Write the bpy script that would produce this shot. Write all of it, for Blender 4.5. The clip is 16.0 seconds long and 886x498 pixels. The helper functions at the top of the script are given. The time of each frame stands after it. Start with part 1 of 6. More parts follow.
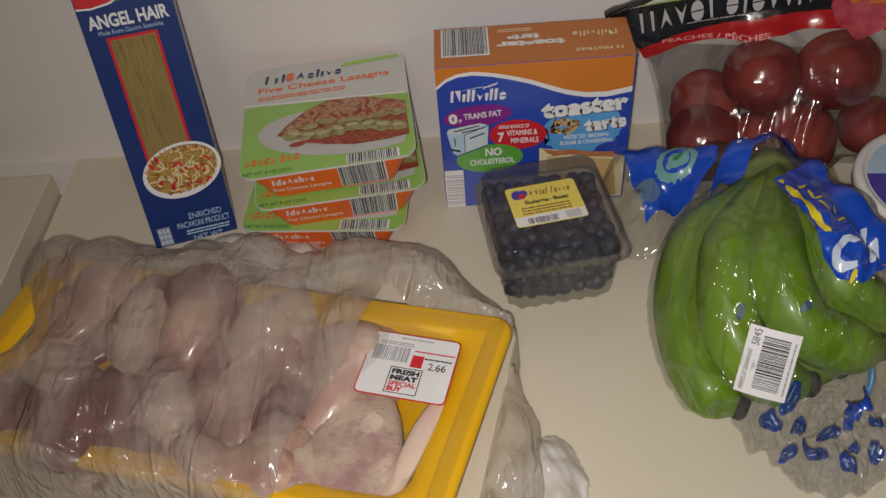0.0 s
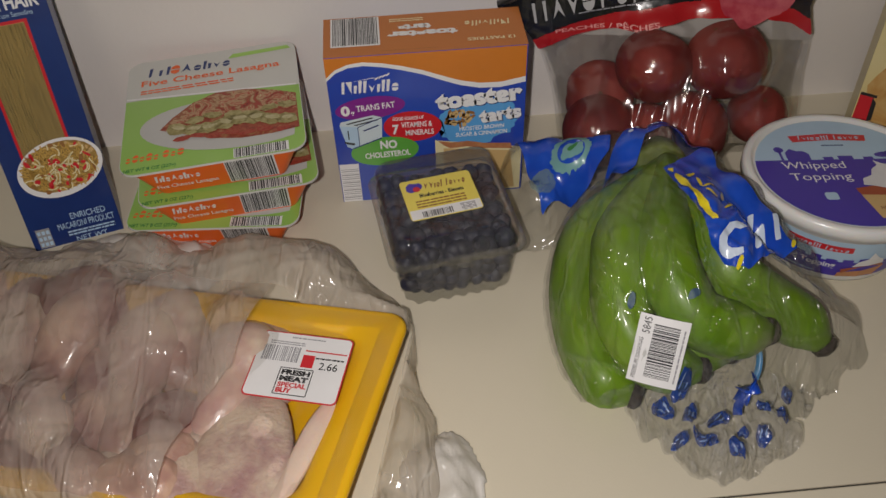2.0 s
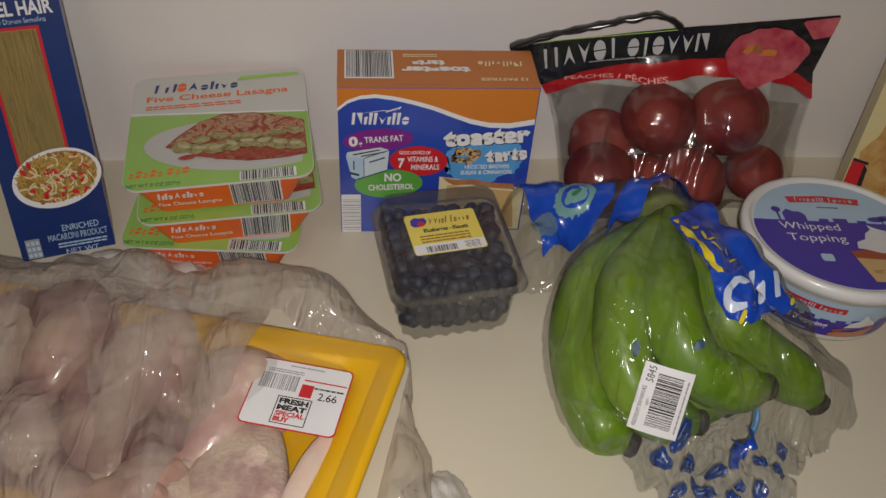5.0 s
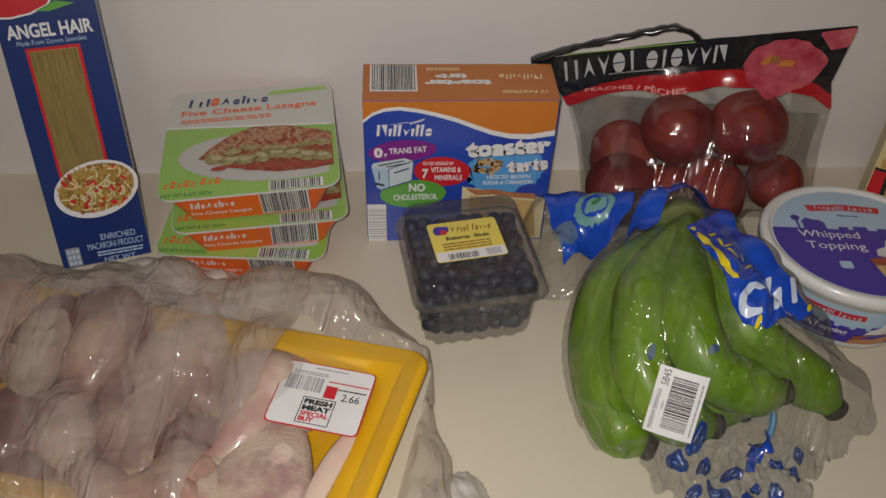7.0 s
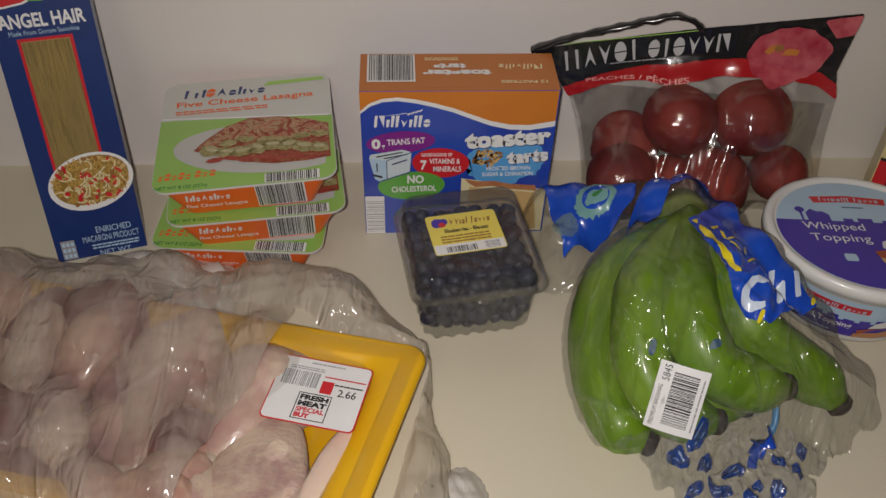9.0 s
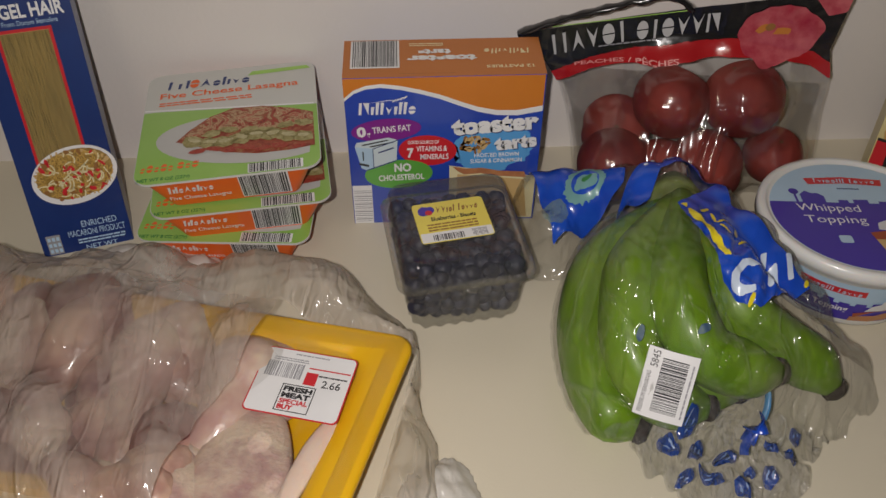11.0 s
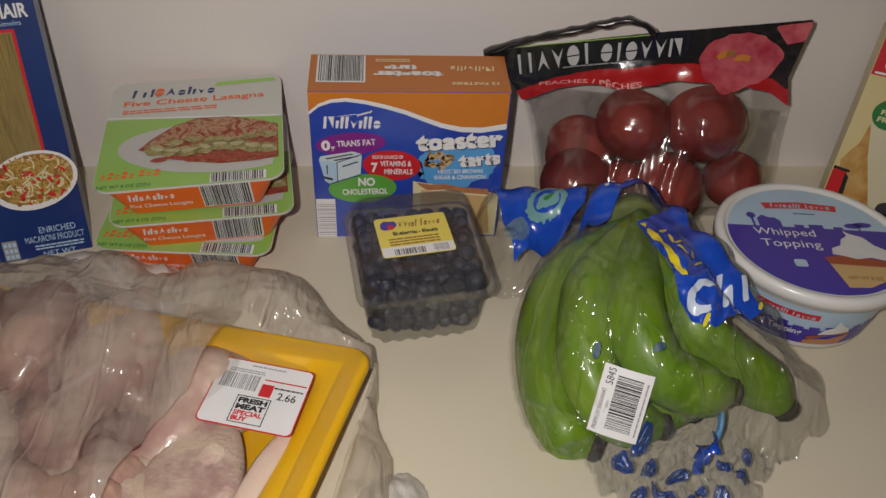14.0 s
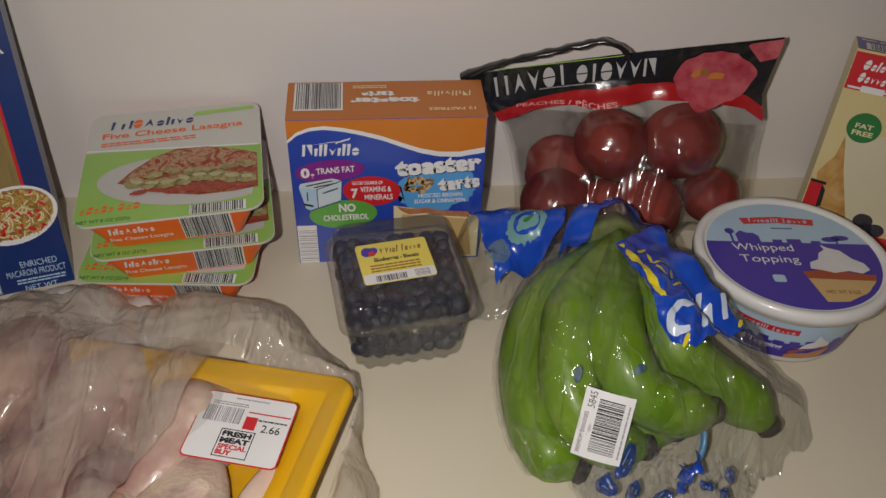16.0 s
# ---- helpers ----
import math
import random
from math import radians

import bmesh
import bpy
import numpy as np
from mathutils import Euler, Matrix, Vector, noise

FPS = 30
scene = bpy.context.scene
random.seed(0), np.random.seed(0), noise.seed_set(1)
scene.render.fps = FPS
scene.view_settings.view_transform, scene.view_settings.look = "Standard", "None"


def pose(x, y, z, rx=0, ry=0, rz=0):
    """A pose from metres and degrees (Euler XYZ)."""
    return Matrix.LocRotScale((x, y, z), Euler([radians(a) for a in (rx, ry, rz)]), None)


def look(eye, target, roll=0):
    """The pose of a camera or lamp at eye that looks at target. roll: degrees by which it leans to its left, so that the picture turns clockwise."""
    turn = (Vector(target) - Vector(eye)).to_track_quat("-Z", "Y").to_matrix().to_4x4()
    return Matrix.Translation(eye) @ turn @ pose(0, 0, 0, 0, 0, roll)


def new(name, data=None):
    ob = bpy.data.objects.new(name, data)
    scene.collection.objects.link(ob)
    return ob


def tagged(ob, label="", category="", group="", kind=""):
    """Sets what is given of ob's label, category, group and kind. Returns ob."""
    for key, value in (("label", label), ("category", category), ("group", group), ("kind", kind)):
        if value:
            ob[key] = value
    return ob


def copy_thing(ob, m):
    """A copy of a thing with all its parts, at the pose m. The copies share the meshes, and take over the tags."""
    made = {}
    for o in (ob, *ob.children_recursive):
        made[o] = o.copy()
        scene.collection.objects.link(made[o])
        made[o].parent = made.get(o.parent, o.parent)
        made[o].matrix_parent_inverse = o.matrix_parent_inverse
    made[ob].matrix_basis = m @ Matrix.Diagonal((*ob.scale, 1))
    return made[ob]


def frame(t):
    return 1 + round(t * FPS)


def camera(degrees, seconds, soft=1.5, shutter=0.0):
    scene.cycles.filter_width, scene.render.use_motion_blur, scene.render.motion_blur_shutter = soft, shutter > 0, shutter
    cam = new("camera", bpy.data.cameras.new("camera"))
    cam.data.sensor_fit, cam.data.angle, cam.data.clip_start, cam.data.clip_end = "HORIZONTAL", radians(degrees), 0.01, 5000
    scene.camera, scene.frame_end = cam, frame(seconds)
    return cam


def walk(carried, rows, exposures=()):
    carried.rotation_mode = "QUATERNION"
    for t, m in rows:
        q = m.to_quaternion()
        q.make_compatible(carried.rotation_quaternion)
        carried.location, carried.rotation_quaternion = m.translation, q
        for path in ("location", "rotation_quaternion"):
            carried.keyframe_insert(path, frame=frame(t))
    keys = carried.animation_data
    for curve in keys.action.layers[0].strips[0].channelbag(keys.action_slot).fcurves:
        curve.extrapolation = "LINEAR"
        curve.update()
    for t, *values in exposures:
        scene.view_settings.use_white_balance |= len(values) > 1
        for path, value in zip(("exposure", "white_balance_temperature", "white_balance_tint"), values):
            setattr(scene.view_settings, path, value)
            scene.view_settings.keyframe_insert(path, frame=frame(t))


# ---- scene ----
cam = camera(54.5, 16.0)
PATH = [
    (0, (-0.0578, 0.1793, 0.5474), (-0.1283, 1.3591, -0.6741), -5.8),
    (0.5, (-0.0467, 0.1845, 0.5381), (-0.0646, 1.3438, -0.7046), -4.7),
    (1, (-0.0391, 0.1810, 0.5346), (-0.0034, 1.3421, -0.7063), -2.6),
    (1.5, (-0.0289, 0.1836, 0.5321), (0.0289, 1.3404, -0.7114), -2.7),
    (2, (-0.0340, 0.1870, 0.5338), (0.0425, 1.3558, -0.6987), -1.9),
    (2.5, (-0.0399, 0.1845, 0.5278), (0.0994, 1.3719, -0.6817), 1.3),
    (3, (-0.0416, 0.1861, 0.5278), (0.1114, 1.3770, -0.6757), 1.9),
    (3.5, (-0.0374, 0.1845, 0.5185), (0.1283, 1.3575, -0.7004), 1.6),
    (4, (-0.0425, 0.1870, 0.5211), (0.1071, 1.3634, -0.6978), 1.4),
    (4.5, (-0.0578, 0.1921, 0.5278), (0.0892, 1.3770, -0.6817), 2.5),
    (4.7, (-0.0697, 0.1921, 0.5295), (0.1037, 1.3923, -0.6622), 4.5),
    (6.8, (-0.0570, 0.1717, 0.5397), (0.0314, 1.4102, -0.6222), 1.9),
    (7, (-0.0595, 0.1717, 0.5397), (0.0340, 1.4119, -0.6188), 2.2),
    (7.5, (-0.0595, 0.1726, 0.5414), (0.0247, 1.4178, -0.6137), 2.1),
    (8, (-0.0587, 0.1776, 0.5346), (0.0340, 1.4067, -0.6375), 2.6),
    (8.5, (-0.0536, 0.1785, 0.5346), (0.0501, 1.4042, -0.6392), 2.6),
    (9, (-0.0544, 0.1802, 0.5355), (0.0306, 1.4059, -0.6383), 1.9),
    (9.2, (-0.0519, 0.1819, 0.5321), (0.0408, 1.4050, -0.6452), 2.0),
    (11.3, (-0.0298, 0.1836, 0.5244), (0.0357, 1.4017, -0.6587), 0.2),
    (11.5, (-0.0247, 0.1836, 0.5236), (0.0501, 1.4025, -0.6596), 0.1),
    (12, (-0.0195, 0.1810, 0.5236), (0.1088, 1.4042, -0.6502), 1.1),
    (12.5, (-0.0145, 0.1836, 0.5253), (0.1606, 1.4084, -0.6401), 2.5),
    (13, (-0.0161, 0.1819, 0.5262), (0.1632, 1.4144, -0.6307), 2.9),
    (13.5, (-0.0263, 0.1793, 0.5270), (0.1207, 1.4229, -0.6230), 3.5),
    (14, (-0.0289, 0.1793, 0.5236), (0.0952, 1.4229, -0.6290), 3.5),
    (14.5, (-0.0298, 0.1827, 0.5278), (0.1020, 1.4399, -0.6086), 3.8),
    (15, (-0.0272, 0.1827, 0.5287), (0.1165, 1.4340, -0.6137), 3.5),
    (15.5, (-0.0255, 0.1836, 0.5312), (0.1156, 1.4271, -0.6188), 3.2),
    (16, (-0.0213, 0.1861, 0.5363), (0.1215, 1.4373, -0.6052), 2.5),
]
walk(cam, [(t, look(eye, target, roll)) for t, eye, target, roll in PATH], [(0, 0.0), (9.2, 0.0), (12.5, 0.10), (14, 0.08), (16, 0.05)])

# ---- light ----
world = bpy.data.worlds.new("world")
scene.world = world
world.use_nodes = True
world.node_tree.nodes["Background"].inputs[0].default_value = (1.0, 0.93, 0.82, 1)
world.node_tree.nodes["Background"].inputs[1].default_value = 0.05


def lamp(name, kind, place, watts, size, colour):
    data = bpy.data.lights.new(name, kind)
    data.energy, data.color = watts, colour
    if kind == "POINT":
        data.shadow_soft_size = size
    elif kind == "AREA":
        data.size = size
    ob = new(name, data)
    ob.location = place
    return ob


# the light beside the lens, and a weak warm overhead fill added out of view
torch = lamp("torch_light", "SPOT", (-0.072, 0.16, 0.553), 12.3, 0.006, (1.0, 0.93, 0.90))
torch.data.spot_size, torch.data.spot_blend, torch.data.shadow_soft_size = radians(125), 1.0, 0.006
torch.matrix_world = look((-0.072, 0.16, 0.553), (0.03, 0.66, 0.03))
lamp("overhead_fill", "AREA", (-0.4, -0.5, 1.45), 2.5, 0.35, (1.0, 0.88, 0.68))


# ---- materials ----
def mat(name, col, rough=0.5, col2=None, scale=40.0, amount=0.5, bump=0.0, bump_scale=None, metal=0.0, coat=0.0, sss=0.0, detail=6.0, contrast=1.0):
    m = bpy.data.materials.new(name)
    m.use_nodes = True
    nt = m.node_tree
    b = nt.nodes["Principled BSDF"]
    b.inputs["Base Color"].default_value = (*col, 1)
    b.inputs["Roughness"].default_value = rough
    b.inputs["Metallic"].default_value = metal
    b.inputs["Coat Weight"].default_value = coat
    b.inputs["Coat Roughness"].default_value = 0.12
    if sss:
        b.inputs["Subsurface Weight"].default_value = sss
        b.inputs["Subsurface Radius"].default_value = (0.008, 0.004, 0.002)
        b.inputs["Subsurface Scale"].default_value = 0.6
    co = nt.nodes.new("ShaderNodeTexCoord")
    if col2:
        n = nt.nodes.new("ShaderNodeTexNoise")
        n.noise_dimensions = "4D"
        info = nt.nodes.new("ShaderNodeObjectInfo")
        shift = nt.nodes.new("ShaderNodeMath")
        shift.operation = "MULTIPLY"
        shift.inputs[1].default_value = 20.0
        nt.links.new(info.outputs["Random"], shift.inputs[0])
        nt.links.new(shift.outputs[0], n.inputs["W"])
        n.inputs["Scale"].default_value, n.inputs["Detail"].default_value = scale, detail
        n.inputs["Roughness"].default_value = 0.6
        nt.links.new(co.outputs["Object"], n.inputs["Vector"])
        r = nt.nodes.new("ShaderNodeMapRange")
        half = 0.22 / contrast
        r.inputs["From Min"].default_value, r.inputs["From Max"].default_value = 0.5 - half, 0.5 + half
        r.inputs["To Max"].default_value = amount
        nt.links.new(n.outputs["Fac"], r.inputs["Value"])
        x = nt.nodes.new("ShaderNodeMix")
        x.data_type = "RGBA"
        x.inputs["A"].default_value, x.inputs["B"].default_value = (*col, 1), (*col2, 1)
        nt.links.new(r.outputs["Result"], x.inputs["Factor"])
        nt.links.new(x.outputs["Result"], b.inputs["Base Color"])
    if bump:
        n2 = nt.nodes.new("ShaderNodeTexNoise")
        n2.inputs["Scale"].default_value, n2.inputs["Detail"].default_value = bump_scale or scale * 3, 5
        nt.links.new(co.outputs["Object"], n2.inputs["Vector"])
        u = nt.nodes.new("ShaderNodeBump")
        u.inputs["Strength"].default_value, u.inputs["Distance"].default_value = bump, 0.002
        nt.links.new(n2.outputs["Fac"], u.inputs["Height"])
        nt.links.new(u.outputs["Normal"], b.inputs["Normal"])
    return m


def film(name, haze, haze2, tint=(0.85, 0.84, 0.8), rough=0.08, crinkle=0.6, crinkle_scale=60.0, ior=1.4, haze_scale=18.0, gloss=0.10, stretch=(1.0, 1.0, 1.0), turn=0.0, folds=0.0, fold_haze=0.25, fold_bump=0.25, fold_width=0.05, clarity=0.93):
    """Plastic film: clear with a milky share that varies, sharp pale fold lines, and a gloss on its creases."""
    m = bpy.data.materials.new(name)
    m.use_nodes = True
    nt = m.node_tree
    nt.nodes.remove(nt.nodes["Principled BSDF"])
    out = nt.nodes["Material Output"]
    co = nt.nodes.new("ShaderNodeTexCoord")
    n = nt.nodes.new("ShaderNodeTexNoise")
    n.inputs["Scale"].default_value, n.inputs["Detail"].default_value, n.inputs["Distortion"].default_value = crinkle_scale, 2.0, 0.6
    way = nt.nodes.new("ShaderNodeMapping")
    way.inputs["Scale"].default_value, way.inputs["Rotation"].default_value = stretch, (0, 0, radians(turn))
    nt.links.new(co.outputs["Object"], way.inputs["Vector"])
    nt.links.new(way.outputs["Vector"], n.inputs["Vector"])
    off = nt.nodes.new("ShaderNodeMath")
    off.operation = "SUBTRACT"
    off.inputs[1].default_value = 0.5
    ridge = nt.nodes.new("ShaderNodeMath")
    ridge.operation = "ABSOLUTE"
    nt.links.new(n.outputs["Fac"], off.inputs[0])
    nt.links.new(off.outputs[0], ridge.inputs[0])
    u = nt.nodes.new("ShaderNodeBump")
    u.inputs["Strength"].default_value, u.inputs["Distance"].default_value = crinkle, 0.020
    nt.links.new(ridge.outputs[0], u.inputs["Height"])
    line = None
    if folds:
        for k, (size, width) in enumerate(((folds, fold_width), (folds * 2.3, fold_width * 1.6))):
            cell = nt.nodes.new("ShaderNodeTexVoronoi")
            cell.feature = "DISTANCE_TO_EDGE"
            cell.inputs["Scale"].default_value, cell.inputs["Randomness"].default_value = size, 1.0
            shove = nt.nodes.new("ShaderNodeMapping")
            shove.inputs["Location"].default_value, shove.inputs["Rotation"].default_value = (0.37 * k, 0.21 * k, 0.1), (0, 0, 0.9 * k)
            nt.links.new(way.outputs["Vector"], shove.inputs["Vector"])
            nt.links.new(shove.outputs["Vector"], cell.inputs["Vector"])
            near = nt.nodes.new("ShaderNodeMapRange")
            near.interpolation_type = "SMOOTHSTEP"
            near.inputs["From Max"].default_value, near.inputs["To Min"].default_value, near.inputs["To Max"].default_value = width, 1.0 / (k + 1), 0.0
            nt.links.new(cell.outputs["Distance"], near.inputs["Value"])
            fade = nt.nodes.new("ShaderNodeMath")
            fade.operation = "MULTIPLY"
            patchy = nt.nodes.new("ShaderNodeTexNoise")
            patchy.inputs["Scale"].default_value = size * 0.8
            nt.links.new(shove.outputs["Vector"], patchy.inputs["Vector"])
            some = nt.nodes.new("ShaderNodeMapRange")
            some.inputs["From Min"].default_value, some.inputs["From Max"].default_value = 0.42, 0.62
            nt.links.new(patchy.outputs["Fac"], some.inputs["Value"])
            nt.links.new(near.outputs["Result"], fade.inputs[0])
            nt.links.new(some.outputs["Result"], fade.inputs[1])
            if line:
                both = nt.nodes.new("ShaderNodeMath")
                both.operation = "ADD"
                nt.links.new(line.outputs[0], both.inputs[0])
                nt.links.new(fade.outputs[0], both.inputs[1])
                line = both
            else:
                line = fade
        lift = nt.nodes.new("ShaderNodeMath")
        lift.operation = "MULTIPLY_ADD"
        lift.inputs[1].default_value = fold_bump
        nt.links.new(line.outputs[0], lift.inputs[0])
        nt.links.new(ridge.outputs[0], lift.inputs[2])
        nt.links.new(lift.outputs[0], u.inputs["Height"])
    h = nt.nodes.new("ShaderNodeTexNoise")
    h.inputs["Scale"].default_value, h.inputs["Detail"].default_value, h.inputs["Distortion"].default_value = haze_scale, 4, 1.0
    nt.links.new(way.outputs["Vector"], h.inputs["Vector"])
    r = nt.nodes.new("ShaderNodeMapRange")
    r.inputs["From Min"].default_value, r.inputs["From Max"].default_value = 0.39, 0.61
    r.inputs["To Min"].default_value, r.inputs["To Max"].default_value = haze, haze2
    nt.links.new(h.outputs["Fac"], r.inputs["Value"])
    clear = nt.nodes.new("ShaderNodeBsdfTransparent")
    clear.inputs["Color"].default_value = (clarity, clarity, clarity * 0.99, 1)
    milk = nt.nodes.new("ShaderNodeBsdfDiffuse")
    milk.inputs["Color"].default_value = (*tint, 1)
    through_milk = nt.nodes.new("ShaderNodeBsdfTranslucent")
    through_milk.inputs["Color"].default_value = (*tint, 1)
    mm = nt.nodes.new("ShaderNodeMixShader")
    mm.inputs[0].default_value = 0.35
    nt.links.new(milk.outputs[0], mm.inputs[1])
    nt.links.new(through_milk.outputs[0], mm.inputs[2])
    body = nt.nodes.new("ShaderNodeMixShader")
    nt.links.new(r.outputs["Result"], body.inputs[0])
    if folds:
        more = nt.nodes.new("ShaderNodeMath")
        more.operation, more.use_clamp = "MULTIPLY_ADD", True
        more.inputs[1].default_value = fold_haze
        nt.links.new(line.outputs[0], more.inputs[0])
        nt.links.new(r.outputs["Result"], more.inputs[2])
        nt.links.new(more.outputs[0], body.inputs[0])
    nt.links.new(clear.outputs[0], body.inputs[1])
    nt.links.new(mm.outputs[0], body.inputs[2])
    fr = nt.nodes.new("ShaderNodeFresnel")
    fr.inputs["IOR"].default_value = ior
    gl = nt.nodes.new("ShaderNodeBsdfGlossy")
    gl.inputs["Roughness"].default_value = rough
    for s in (fr, gl, milk):
        nt.links.new(u.outputs["Normal"], s.inputs["Normal"])
    cap = nt.nodes.new("ShaderNodeMath")
    cap.operation = "MINIMUM"
    cap.inputs[1].default_value = gloss
    nt.links.new(fr.outputs[0], cap.inputs[0])
    top = nt.nodes.new("ShaderNodeMixShader")
    nt.links.new(cap.outputs[0], top.inputs[0])
    nt.links.new(body.outputs[0], top.inputs[1])
    nt.links.new(gl.outputs[0], top.inputs[2])
    nt.links.new(top.outputs[0], out.inputs["Surface"])
    return m


def ink(name, r, g, b, rough=0.35, var=0.12):
    return mat(name, (r, g, b), rough, (r * 0.8, g * 0.8, b * 0.8), 25, var * 4, 0.03, 300, coat=0.15)


M_WALL = mat("wall_paint", (0.74, 0.70, 0.66), 0.75, (0.70, 0.66, 0.62), 6, 0.6, 0.10, 220)
M_COUNTER = mat("cream_laminate", (0.66, 0.605, 0.475), 0.30, (0.61, 0.555, 0.43), 5, 0.6, 0.05, 400)
M_EDGE = mat("dark_joint", (0.05, 0.045, 0.035), 0.7, (0.09, 0.08, 0.06), 90)
M_CEIL = mat("ceiling_paint", (0.75, 0.73, 0.68), 0.85, (0.7, 0.68, 0.62), 6)
M_FLOOR = mat("floor_vinyl", (0.32, 0.25, 0.18), 0.5, (0.24, 0.18, 0.12), 8, 0.8)
I_WHITE = ink("white_ink", 0.80, 0.80, 0.80)
I_BLACK = ink("black_ink", 0.02, 0.02, 0.022)
I_GREY = ink("grey_ink", 0.32, 0.32, 0.34)
I_NAVY = ink("navy_ink", 0.018, 0.04, 0.17)
I_SKY = ink("sky_blue_ink", 0.10, 0.36, 0.72)
I_PALE = ink("pale_blue_ink", 0.45, 0.62, 0.78)
I_ORANGE = ink("orange_ink", 0.62, 0.20, 0.025)
I_HOT = ink("hot_orange_ink", 0.85, 0.14, 0.02)
I_RED = ink("red_ink", 0.60, 0.02, 0.03)
I_PURPLE = ink("purple_ink", 0.22, 0.02, 0.26)
I_GREEN = ink("green_ink", 0.12, 0.40, 0.06)
I_LIME = ink("lime_ink", 0.36, 0.62, 0.12)
I_DKGREEN = ink("dark_green_ink", 0.03, 0.20, 0.05)
I_YELLOW = ink("yellow_ink", 0.80, 0.68, 0.12)
I_CREAM = ink("cream_ink", 0.78, 0.70, 0.42)
I_BROWN = ink("brown_ink", 0.30, 0.14, 0.04)
I_TAN = ink("tan_ink", 0.62, 0.42, 0.18)
I_VIOLET = ink("violet_ink", 0.06, 0.035, 0.36)
I_STEEL = ink("steel_picture_ink", 0.60, 0.70, 0.74)
I_PLATE = ink("plate_ink", 0.52, 0.52, 0.50)
I_TEAL = ink("teal_ink", 0.17, 0.36, 0.36)


# ---- making meshes ----
def part(name, bm, material, parent=None, label="", smooth=False):
    me = bpy.data.meshes.new(name)
    bm.to_mesh(me)
    bm.free()
    me.materials.append(material)
    if smooth:
        for p in me.polygons:
            p.use_smooth = True
    ob = new(name, me)
    ob.parent = parent
    if label:
        ob["label"] = label
    return ob


def thing(name, label, category, place, turn=0, lean=0, group="", kind=""):
    ob = new(name)
    ob.empty_display_size = 0.02
    ob.matrix_world = pose(*place, 0, 0, turn) @ pose(0, 0, 0, -lean, 0, 0)
    return tagged(ob, label, category, group, kind)


def box(lo, hi, bevel=0.0, bm=None, seg=2):
    bm = bm or bmesh.new()
    got = bmesh.ops.create_cube(bm, size=1)["verts"]
    for v in got:
        v.co = Vector([lo[i] + (v.co[i] + 0.5) * (hi[i] - lo[i]) for i in range(3)])
    if bevel:
        edges = list({e for v in got for e in v.link_edges})
        bmesh.ops.bevel(bm, geom=edges, offset=bevel, segments=seg, affect="EDGES", profile=0.5)
    return bm


def loft(loops, close_first=True, close_last=True, bm=None):
    """Rings of equal count joined by quads."""
    bm = bm or bmesh.new()
    rows = [[bm.verts.new(p) for p in lp] for lp in loops]
    for a, b in zip(rows, rows[1:]):
        for i in range(len(a)):
            j = (i + 1) % len(a)
            bm.faces.new((a[i], a[j], b[j], b[i]))
    if close_first:
        bm.faces.new(rows[0][::-1])
    if close_last:
        bm.faces.new(rows[-1])
    return bm


def ring(r, z, n=64, cx=0, cy=0):
    return [(cx + r * math.cos(i * math.tau / n), cy + r * math.sin(i * math.tau / n), z) for i in range(n)]


def rrect(w, d, r, z, n=6, cx=0, cy=0):
    """A rounded rectangle, counter-clockwise."""
    pts = []
    for k, (sx, sy) in enumerate(((1, 1), (-1, 1), (-1, -1), (1, -1))):
        for i in range(n + 1):
            a = (k + i / n) * math.pi / 2
            pts.append((cx + sx * (w / 2 - r) + r * math.cos(a), cy + sy * (d / 2 - r) + r * math.sin(a), z))
    return pts


def catmull(pts, n):
    pts = [Vector(p) for p in pts]
    p = [2 * pts[0] - pts[1], *pts, 2 * pts[-1] - pts[-2]]
    out = []
    for k in range(n):
        t = k / (n - 1) * (len(pts) - 1)
        i = min(int(t), len(pts) - 2)
        f = t - i
        a, b, c, d = p[i:i + 4]
        out.append(0.5 * (2 * b + (c - a) * f + (2 * a - 5 * b + 4 * c - d) * f * f + (3 * b - a - 3 * c + d) * f ** 3))
    return out


def sweep(pts, radii, sides=12, bm=None, squash=1.0, facets=0.0):
    """A tube along points with a radius at each; facets makes its section angular."""
    loops = []
    up = Vector((0, 0, 1))
    for i, p in enumerate(pts):
        d = (pts[min(i + 1, len(pts) - 1)] - pts[max(i - 1, 0)]).normalized()
        s = d.cross(up)
        s = s.normalized() if s.length > 1e-4 else Vector((1, 0, 0))
        w = s.cross(d)
        lp = []
        for k in range(sides):
            a = k * math.tau / sides
            f = 1 + facets * math.cos(5 * a)
            lp.append(p + radii[i] * f * (s * math.cos(a) + w * math.sin(a) * squash))
        loops.append(lp)
    return loft(loops, bm=bm)


# faces of a box as maps from (u, v, lift) to the thing's own space
def front(x=0, y=0, z=0):
    return lambda u, v, l: Vector((x + u, y - l, z + v))


def top(x=0, y=0, z=0, turn=0.0):
    c, s = math.cos(radians(turn)), math.sin(radians(turn))
    return lambda u, v, l: Vector((x + u * c - v * s, y + u * s + v * c, z + l))


def flipped(face, w, d):
    return lambda u, v, l: face(w - u, d - v, l)


def area(name, pts, face, material, parent, lift=0.0002, label=""):
    """A printed field: a flat outline laid on a face."""
    bm = bmesh.new()
    f = bm.faces.new([bm.verts.new(face(u, v, lift)) for u, v in pts])
    bmesh.ops.triangulate(bm, faces=[f])
    return part(name, bm, material, parent, label)


